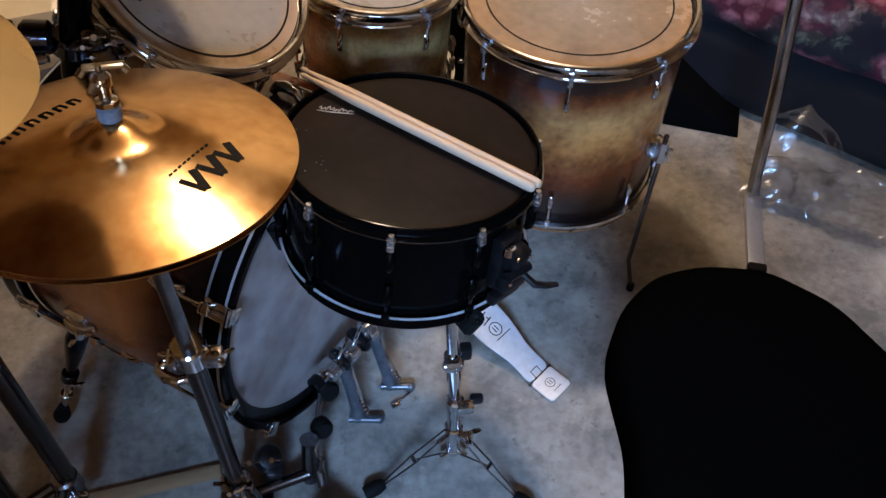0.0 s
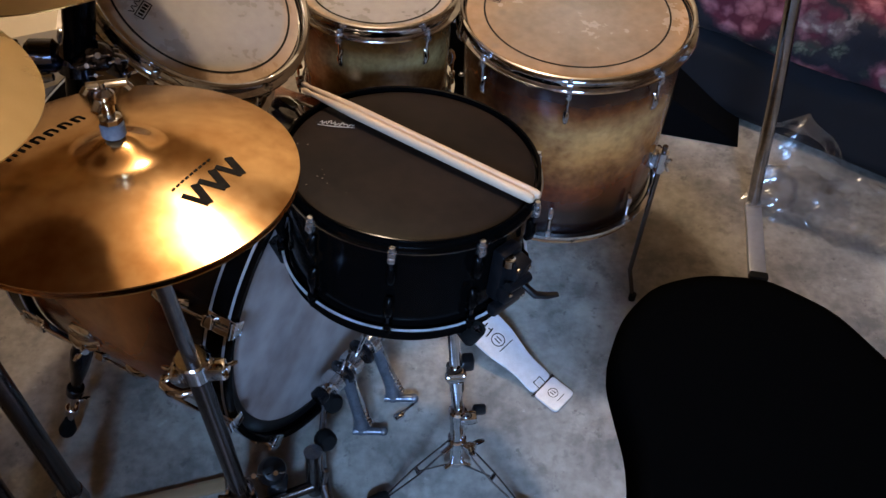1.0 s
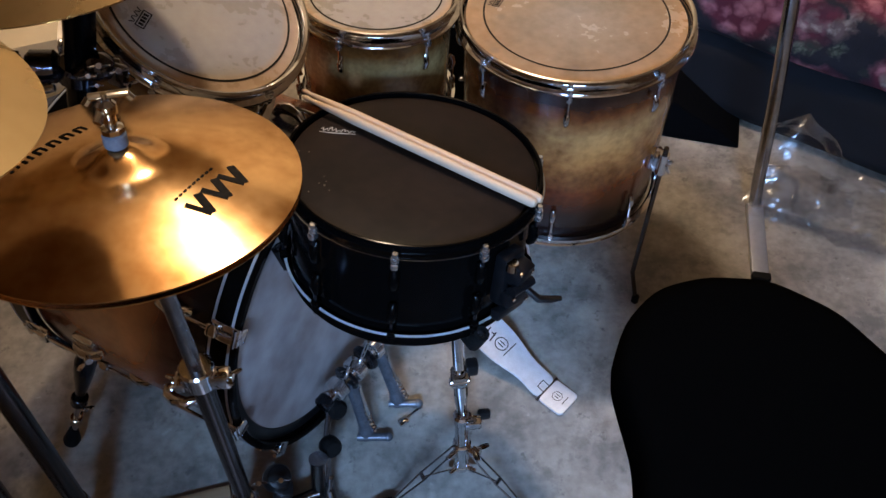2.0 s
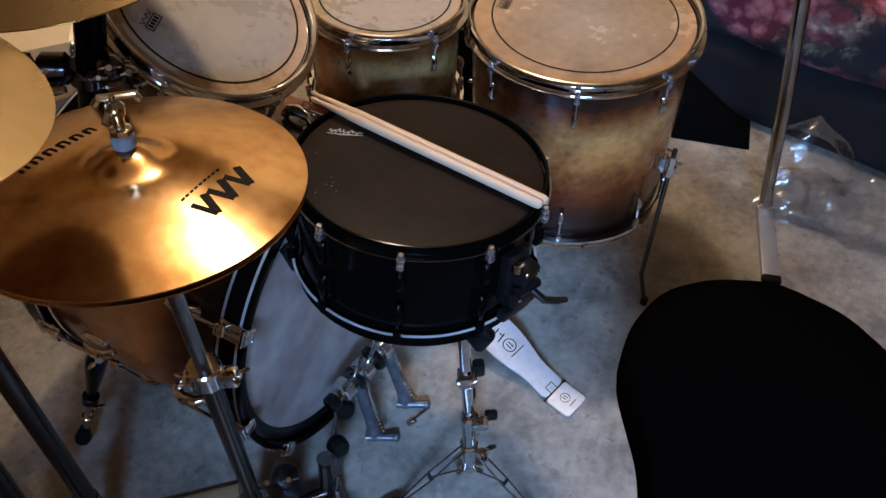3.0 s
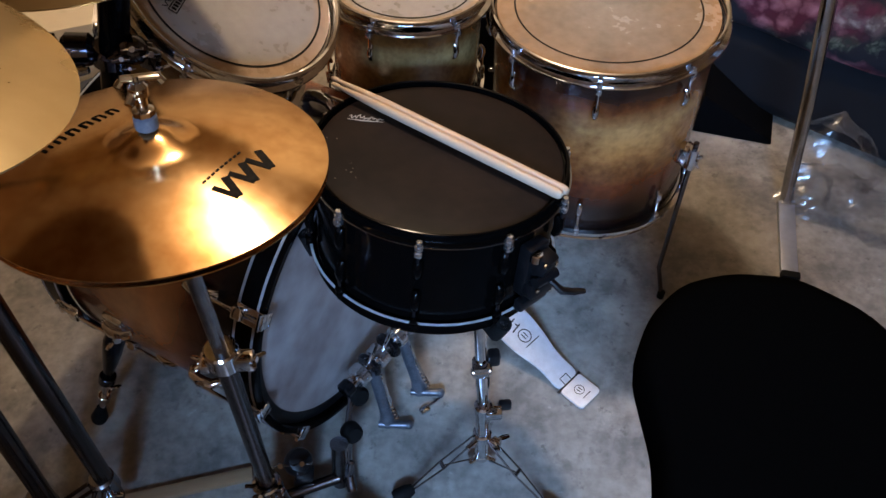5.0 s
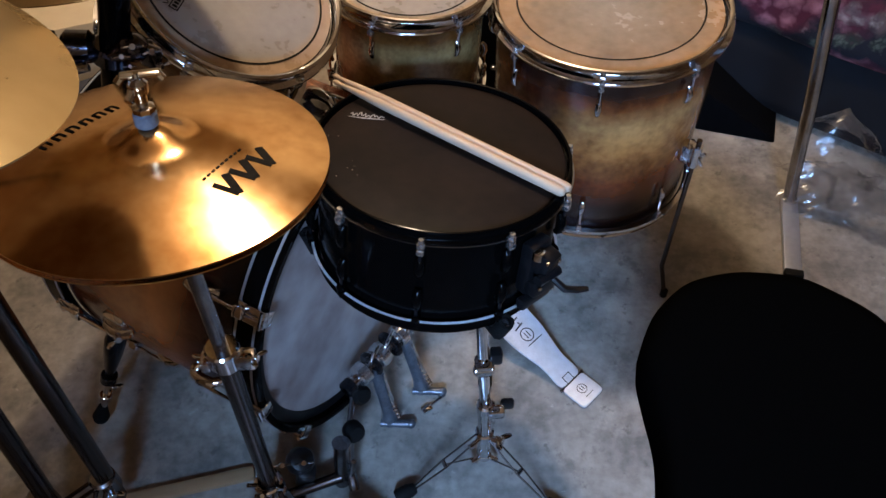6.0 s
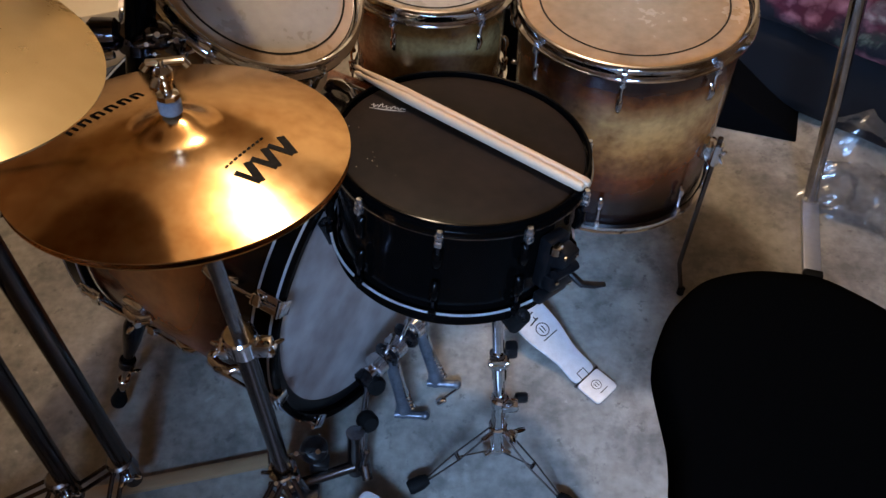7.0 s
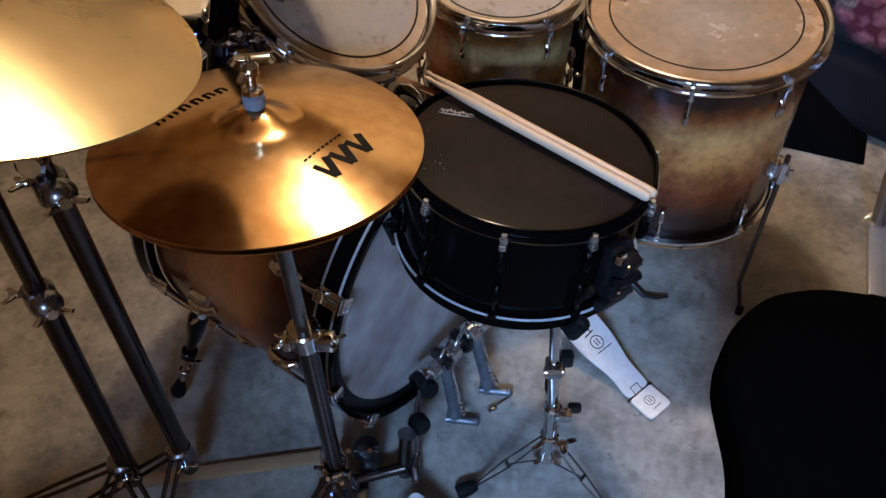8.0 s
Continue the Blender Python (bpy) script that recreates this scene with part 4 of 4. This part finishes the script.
def footboard(heel, toe, w_heel, w_toe):
    """A long steel footboard from heel plate to toe, rising to the toe, with outlined marks."""
    heel, toe = Vector(heel), Vector(toe)
    run = toe - heel
    L = Vector((run.x, run.y, 0)).length
    m = Matrix.Translation(heel) @ Matrix.Rotation(math.atan2(run.y, run.x), 4, "Z")
    hp = part("heel_plate", plate(rounded([(0, -w_heel / 2), (0.06, -w_heel / 2), (0.06, w_heel / 2), (0, w_heel / 2)], 0.010), 0.006, 0.0012), STEEL, pedal, m=m)
    up = math.atan2(run.z, L - 0.06)
    out = [(0.0, -w_heel * 0.5), (0.06, -w_heel * 0.44), (L * 0.45, -w_toe * 0.47), (L - 0.06, -w_toe / 2), (L - 0.06, w_toe / 2), (L * 0.45, w_toe * 0.47), (0.06, w_heel * 0.44), (0.0, w_heel * 0.5)]
    lm = m @ Matrix.Translation((0.061, 0, 0.0)) @ Matrix.Rotation(-up, 4, "Y")
    fb = part("footboard", plate(rounded(out, 0.02), 0.006, 0.0012), STEEL, pedal, m=lm)
    part("ring_mark", lathe([(0.0098, 0.0064), (0.0112, 0.0064), (0.0112, 0.0067), (0.0098, 0.0067)], 28, closed=True, m=pose(0.033, 0, 0)), INK, hp, "black ring mark", False)
    part("ring_mark", lathe([(0.0135, 0.0064), (0.0157, 0.0064), (0.0157, 0.0067), (0.0135, 0.0067)], 28, closed=True, m=pose(L * 0.47, 0, 0)), INK, fb, "black ring mark", False)
    bars = [(hp, 0.033, -0.003, 0.011, 0.0018, 0), (hp, 0.033, 0.003, 0.011, 0.0018, 0), (hp, 0.014, -0.002, 0.0016, 0.022, 0)]
    for x0, y0, x1, y1 in ((0.060, -w_heel / 2, 0.060, -0.008), (0.060, -0.008, 0.078, -0.008), (0.078, -0.008, 0.078, 0.012), (0.078, 0.012, 0.060, 0.012), (0.060, 0.012, 0.060, w_heel / 2)):
        bars.append((fb, (x0 + x1) / 2 - 0.059, (y0 + y1) / 2, abs(x1 - x0) + 0.0018, abs(y1 - y0) + 0.0018, 0))
    bars += [(fb, L * 0.47, -0.0035, 0.015, 0.0024, 0), (fb, L * 0.47, 0.0035, 0.015, 0.0024, 0), (fb, L * 0.47 - 0.021, -0.004, 0.0022, 0.042, 0)]
    for k in range(6):
        x = L * 0.47 + 0.024 + k * 0.0165
        bars += [(fb, x, 0.002, 0.0030, 0.026, 8), (fb, x + 0.004, 0.013 if k % 2 else -0.004, 0.010, 0.0028, 8)]
    for on, x, y, sx, sy, turn in bars:
        part("printed_bar", box(sx, sy, 0.0003, m=pose(x, y, 0.0066, 0, 0, turn)), INK, on, "", False)
    hinge = tube([(0.0605, -w_heel / 2 - 0.003, 0.003), (0.0605, w_heel / 2 + 0.003, 0.003)], 0.0038, 10)
    part("hinge", hinge, DULL_CHROME, hp)
    return L


footboard((0.322, 0.788, 0.004), (0.130, 1.005, 0.075), 0.064, 0.092)
footboard((0.052, 0.412, 0.004), (-0.205, 0.545, 0.075), 0.064, 0.092)
for top, foot in (((-0.122, 0.800, 0.172), (-0.104, 0.768, 0.006)), ((-0.064, 0.862, 0.178), (-0.036, 0.838, 0.006))):
    top, foot = Vector(top), Vector(foot)
    bm = tube([foot, foot.lerp(top, 0.12), foot.lerp(top, 0.2), top], [0.017, 0.015, 0.0115, 0.0125], 14)
    upright = part("upright_post", bm, PEDAL_STEEL, pedal)
    bm = tube([foot + Vector((-0.02, -0.006, 0.006)), foot + Vector((0.04, -0.012, 0.006))], [0.008, 0.009], 10)
    ball(0.010, pose(foot.x + 0.042, foot.y - 0.012, 0.012), bm)
    part("foot_clamp", bm, PEDAL_STEEL, upright)
    bm = tube([foot + Vector((0.018, -0.004, 0.02)), top + Vector((0.014, -0.006, -0.02))], 0.0036, 8)
    for k in range(10):
        q = (foot + Vector((0.018, -0.004, 0.03))).lerp(top + Vector((0.014, -0.006, -0.05)), k / 9)
        lathe([(0.0040, -0.002), (0.0058, 0), (0.0040, 0.002)], 10, bm, Matrix.Translation(q))
    part("spring", bm, CHROME, upright)
a0, a1 = Vector((-0.178, 0.748, 0.176)), Vector((-0.048, 0.890, 0.182))
axle = part("axle", tube([a0, a1], 0.0115, 14), CHROME, pedal)
for t, r, w, mat in ((0.0, 0.014, 0.022, BLACK_METAL), (0.18, 0.019, 0.026, CHROME), (0.36, 0.0225, 0.012, BLACK_METAL), (0.46, 0.020, 0.026, CHROME), (0.64, 0.0235, 0.014, BLACK_METAL), (0.76, 0.019, 0.020, CHROME), (0.92, 0.015, 0.022, CHROME)):
    part("hub", cyl(r * 1.22, w, 0.003, aim(a0.lerp(a1, t), a1 - a0), seg=16), BRIGHT_CHROME if mat is CHROME else mat, axle)
for t in (0.22, 0.5):
    q = a0.lerp(a1, t)
    part("clamp_screw", wing_nut(size=0.014, m=aim(q + Vector((-0.004, -0.012, 0.018)), (-0.2, -0.5, 0.8))), CHROME, axle)
for t in (0.34, 0.56):
    q = a0.lerp(a1, t)
    shaft = tube([q + Vector((-0.004, 0.003, -0.02)), q + Vector((0.03, -0.025, 0.12))], 0.0036, 8)
    sh = part("beater_shaft", shaft, CHROME, axle)
for q, n in (((-0.166, 0.786, 0.105), (0.5, -0.6, 0.5)), ((-0.176, 0.712, 0.100), (0.4, -0.7, 0.5))):
    part("rubber_grip", lathe([(0, 0), (0.015, 0), (0.020, 0.008), (0.020, 0.028), (0.014, 0.036), (0, 0.036)], 14, m=aim(q, n)), RUBBER, pedal, "black rubber knob")
link = tube([(-0.166, 0.786, 0.12), (-0.172, 0.745, 0.115), (-0.176, 0.712, 0.11)], 0.006, 8)
tube([(-0.176, 0.695, 0.11), (-0.185, 0.67, 0.06), (-0.175, 0.62, 0.02)], [0.010, 0.012, 0.010], 10, link)
part("linkage", link, DULL_CHROME, pedal)
key = tube([(0.010, 0.845, 0.0032), (0.042, 0.868, 0.0032)], 0.003, 8)
box(0.022, 0.014, 0.010, 0.003, pose(0.002, 0.836, 0.0052, 0, 0, 30), key)
solo("drum_key", key, CHROME, "small chrome drum key lying on the concrete floor", "drum key", pose(-0.030, -0.046, 0.0))

# ---- throne ----
throne = thing("drum_throne", "black cloth saddle-shaped drum throne seat", "drum throne", Matrix.Translation((0.46, 0.36, 0.0)))
seat_out = [(-0.189, 0.195), (-0.152, 0.262), (-0.102, 0.305), (-0.025, 0.319), (0.068, 0.303), (0.146, 0.236), (0.20, 0.12), (0.21, -0.02), (0.19, -0.16), (0.09, -0.22),
            (-0.08, -0.23), (-0.21, -0.16), (-0.215, -0.08), (-0.203, -0.01), (-0.187, 0.065), (-0.189, 0.13)]
SEAT_Z = 0.60


def cushion(outline, z0, z1, inset):
    bm = bmesh.new()
    pts = rounded(outline, 0.03, 3)
    c = Vector((sum(p[0] for p in pts) / len(pts), sum(p[1] for p in pts) / len(pts)))
    rows = []
    for t, k in ((0, 0.94), (0.1, 0.985), (0.3, 1.0), (0.65, 1.0), (0.85, 0.975), (0.96, 0.93), (1.0, 0.86), (1.02, 0.6), (1.025, 0.3)):
        rows.append([bm.verts.new((c.x + (x - c.x) * k, c.y + (y - c.y) * k, z0 + (z1 - z0) * t)) for x, y in pts])
    for a, b in zip(rows, rows[1:]):
        for i in range(len(pts)):
            bm.faces.new((a[i], a[(i + 1) % len(pts)], b[(i + 1) % len(pts)], b[i]))
    bm.faces.new(rows[-1])
    bm.faces.new(list(reversed(rows[0])))
    bmesh.ops.recalc_face_normals(bm, faces=bm.faces)
    return bm


part("seat", cushion(seat_out, SEAT_Z - 0.10, SEAT_Z, 0.02), BLACK_CLOTH, throne)
part("post", tube([(0.03, -0.02, 0.10), (0.03, -0.02, 0.505)], 0.016, 14), DULL_CHROME, throne)
for a in (80, 200, 320):
    ca, sa = math.cos(radians(a)), math.sin(radians(a))
    leg = part("leg", tube([(0.03 + 0.02 * ca, -0.02 + 0.02 * sa, 0.26), (0.03 + 0.20 * ca, -0.02 + 0.20 * sa, 0.015)], 0.009, 10), DULL_CHROME, throne)
    part("rubber_foot", cyl(0.014, 0.03, m=pose(0.03 + 0.20 * ca, -0.02 + 0.20 * sa, 0.0005)), RUBBER, leg)

# ---- right side: chrome upright, sofa, black box, plastic bag ----
rack = thing("chrome_rack", "chrome tube upright bent into a flat floor foot", "metal stand", None)
part("upright", tube([(0.903, 1.298, 0.014), (0.897, 1.30, 0.045), (0.886, 1.30, 0.105), (0.864, 1.30, 0.248), (0.846, 1.30, 0.363), (0.806, 1.30, 0.589), (0.742, 1.30, 0.95)], 0.0155, 18), RACK_CHROME, rack)
part("foot_bar", box(0.040, 0.230, 0.016, 0.004, pose(0.872, 1.193, 0.0088, 0, 0, -16.5)), GREY_STEEL, rack)
part("foot_joint", ball(0.019, pose(0.904, 1.300, 0.0185), squash=0.9), CHROME, rack)
part("end_cap", box(0.043, 0.020, 0.021, 0.004, pose(0.838, 1.073, 0.0108, 0, 0, -16.5)), RUBBER, rack)

SOFA_N = Vector((-0.65, -0.76, 0)).normalized()
sofa_m = Matrix.Translation((0.995, 1.56, 0)) @ Matrix.Rotation(math.atan2(SOFA_N.y, SOFA_N.x) + math.pi / 2, 4, "Z")


def floral_material():
    mat = material("floral_cloth", (0.010, 0.012, 0.022), 0.9, 0, (0.005, 0.006, 0.012), 30, bump=0.4, bump_scale=400)
    nodes, links = mat.node_tree.nodes, mat.node_tree.links
    bsdf = nodes["Principled BSDF"]
    before = bsdf.inputs["Base Color"].links[0].from_socket
    coords = nodes.new("ShaderNodeTexCoord")
    warp = nodes.new("ShaderNodeTexNoise")
    warp.inputs["Scale"].default_value, warp.inputs["Detail"].default_value = 22, 5
    links.new(coords.outputs["Object"], warp.inputs["Vector"])
    bend = nodes.new("ShaderNodeMix")
    bend.data_type, bend.blend_type = "RGBA", "ADD"
    bend.inputs["Factor"].default_value = 0.07
    links.new(coords.outputs["Object"], bend.inputs["A"])
    links.new(warp.outputs["Color"], bend.inputs["B"])
    for scale, size, tone, dark in ((15.0, 0.40, (0.11, 0.13, 0.10), (0.02, 0.03, 0.025)), (5.2, 0.66, (0.44, 0.18, 0.22), (0.10, 0.014, 0.032)), (8.5, 0.38, (0.46, 0.41, 0.37), (0.13, 0.09, 0.09))):
        v = nodes.new("ShaderNodeTexVoronoi")
        v.inputs["Scale"].default_value = scale
        links.new(bend.outputs["Result"], v.inputs["Vector"])
        petals = nodes.new("ShaderNodeTexVoronoi")
        petals.inputs["Scale"].default_value = scale * 4.2
        links.new(bend.outputs["Result"], petals.inputs["Vector"])
        shade = nodes.new("ShaderNodeMix")
        shade.data_type = "RGBA"
        fold = nodes.new("ShaderNodeMapRange")
        fold.inputs["From Min"].default_value, fold.inputs["From Max"].default_value = 0.12, 0.62
        links.new(petals.outputs["Distance"], fold.inputs["Value"])
        links.new(fold.outputs[0], shade.inputs["Factor"])
        shade.inputs["A"].default_value, shade.inputs["B"].default_value = (*tone, 1), (*dark, 1)
        mask = nodes.new("ShaderNodeMapRange")
        mask.inputs["From Min"].default_value, mask.inputs["From Max"].default_value = size, size - 0.16
        links.new(v.outputs["Distance"], mask.inputs["Value"])
        mix = nodes.new("ShaderNodeMix")
        mix.data_type = "RGBA"
        links.new(mask.outputs[0], mix.inputs["Factor"])
        links.new(before, mix.inputs["A"])
        links.new(shade.outputs["Result"], mix.inputs["B"])
        before = mix.outputs["Result"]
    links.new(before, bsdf.inputs["Base Color"])
    return mat


FLORAL = floral_material()


def soft_block(sx, sy, sz, m, bulge=0.015, cuts=14, seed=0, lump=0.008):
    """A padded block: bevelled, cut fine, and slightly lumpy."""
    bm = box(sx, sy, sz, min(sx, sy, sz) * 0.22, steps=4)
    bmesh.ops.subdivide_edges(bm, edges=[e for e in bm.edges if e.calc_length() > 0.06], cuts=cuts, use_grid_fill=True)
    bm.normal_update()
    for v in bm.verts:
        n = noise.noise(v.co * 9 + Vector((seed, 0, 0)))
        v.co += v.normal * (lump * n)
    bm.transform(m)
    return bm


sofa = thing("sofa", "floral upholstered sofa with dark navy skirt", "sofa", sofa_m)
part("base", soft_block(1.5, 0.70, 0.25, pose(0.45, 0.36, 0.129), cuts=10, seed=3), NAVY, sofa, "dark navy lower front")
part("seat_cushion", soft_block(0.75, 0.72, 0.20, pose(0.055, 0.35, 0.352), cuts=12, seed=5), FLORAL, sofa, "floral seat cushion")
part("seat_cushion", soft_block(0.75, 0.72, 0.20, pose(0.815, 0.35, 0.352), cuts=12, seed=9), FLORAL, sofa, "floral seat cushion")
part("backrest", soft_block(1.5, 0.22, 0.50, pose(0.45, 0.80, 0.45), cuts=10, seed=7), FLORAL, sofa)


def film_sheet(w, d, seed, peaks, crinkle=0.009, n=44):
    """Thin crumpled film lying on the floor, lifted to soft tents at peaks of (u, v, height, reach)."""
    bm = bmesh.new()
    rows = []
    for i in range(n + 1):
        row = []
        for j in range(n + 1):
            u, v = i / n, j / n
            p = Vector((u * 3.1 + seed, v * 2.7, seed * 0.3))
            lift = sum(h * max(0.0, 1 - math.hypot((u - a) * w, (v - b) * d) / reach) ** 1.25 for a, b, h, reach in peaks)
            z = 0.004 + lift + crinkle * (abs(noise.noise(p * 2.3)) + 0.6 * abs(noise.noise(p * 5.7)) + 0.35 * abs(noise.noise(p * 13)))
            edge = 0.05 * noise.noise(p * 1.7 + Vector((7, 3, 1)))
            row.append(bm.verts.new((w * (u - 0.5) + edge, d * (v - 0.5) + 0.8 * edge, z)))
        rows.append(row)
    for i in range(n):
        for j in range(n):
            bm.faces.new((rows[i][j], rows[i + 1][j], rows[i + 1][j + 1], rows[i][j + 1]))
    return bm


PLASTIC = bpy.data.materials.new("clear_plastic_film")
PLASTIC.use_nodes = True
nt = PLASTIC.node_tree
nt.nodes.remove(nt.nodes["Principled BSDF"])
mixer, clear, gloss = nt.nodes.new("ShaderNodeMixShader"), nt.nodes.new("ShaderNodeBsdfTransparent"), nt.nodes.new("ShaderNodeBsdfGlossy")
clear.inputs["Color"].default_value = (0.93, 0.93, 0.94, 1)
gloss.inputs["Color"].default_value, gloss.inputs["Roughness"].default_value = (0.85, 0.87, 0.9, 1), 0.24
facing, weight = nt.nodes.new("ShaderNodeLayerWeight"), nt.nodes.new("ShaderNodeMapRange")
facing.inputs["Blend"].default_value = 0.35
weight.inputs["To Min"].default_value, weight.inputs["To Max"].default_value = 0.065, 0.32
nt.links.new(facing.outputs["Fresnel"], weight.inputs["Value"])
nt.links.new(weight.outputs[0], mixer.inputs[0])
nt.links.new(clear.outputs[0], mixer.inputs[1])
nt.links.new(gloss.outputs[0], mixer.inputs[2])
nt.links.new(mixer.outputs[0], nt.nodes["Material Output"].inputs[0])
bag = thing("plastic_bag", "crumpled clear plastic bag lying on the floor by the sofa", "plastic bag", pose(1.125, 1.300, 0.0, 0, 0, -33))
part("bag_side", film_sheet(0.42, 0.30, 5.3, ((0.13, 0.58, 0.21, 0.19), (0.60, 0.62, 0.07, 0.16), (0.90, 0.35, 0.06, 0.14))), PLASTIC, bag, "", False)
part("bag_opening", film_sheet(0.24, 0.16, 2.1, ((0.3, 0.6, 0.05, 0.09), (0.8, 0.3, 0.035, 0.08)), 0.014, 30), PLASTIC, bag, "gathered bag opening", False, pose(-0.10, -0.03, 0.006, 0, 0, 14))

# Low black prism, outlined to fit the dark triangle from the camera.
wedge = plate([(0, 0), (0.215, 0), (0.205, 0.018), (0.10, 0.075), (0.012, 0.125)], 0.22, 0.003, pose(0, 0, 0, 90, 0, 0))
solo("black_wedge", wedge, BOX_BLACK, "low black wedge-shaped block on the floor", "speaker", pose(0.738, 1.592, 0.0005, 0, 0, -20.5) @ pose(0, 0.22, 0))
back = thing("black_case", "black equipment case with a round bolt behind toms", "case", pose(0.200, 1.81, 0.0, 0, 0, 4))
part("body", box(0.26, 0.30, 0.40, 0.008, pose(0, 0, 0.2005)), BOX_BLACK, back)
part("bolt", ball(0.012, pose(-0.02, -0.152, 0.20), squash=0.6), DULL_CHROME, back)
solo("cardboard_box", box(0.75, 0.60, 0.34, 0.006, steps=2), CARDBOARD, "large pale cream cardboard box on the floor", "box", pose(-1.10, 1.98, 0.1705, 0, 0, 14))
solo("instrument_case", box(0.26, 0.16, 0.30, 0.012), BLUE_BOX, "dark blue hard case standing on the floor", "case", pose(-0.78, 1.50, 0.1505, 0, 0, 28))
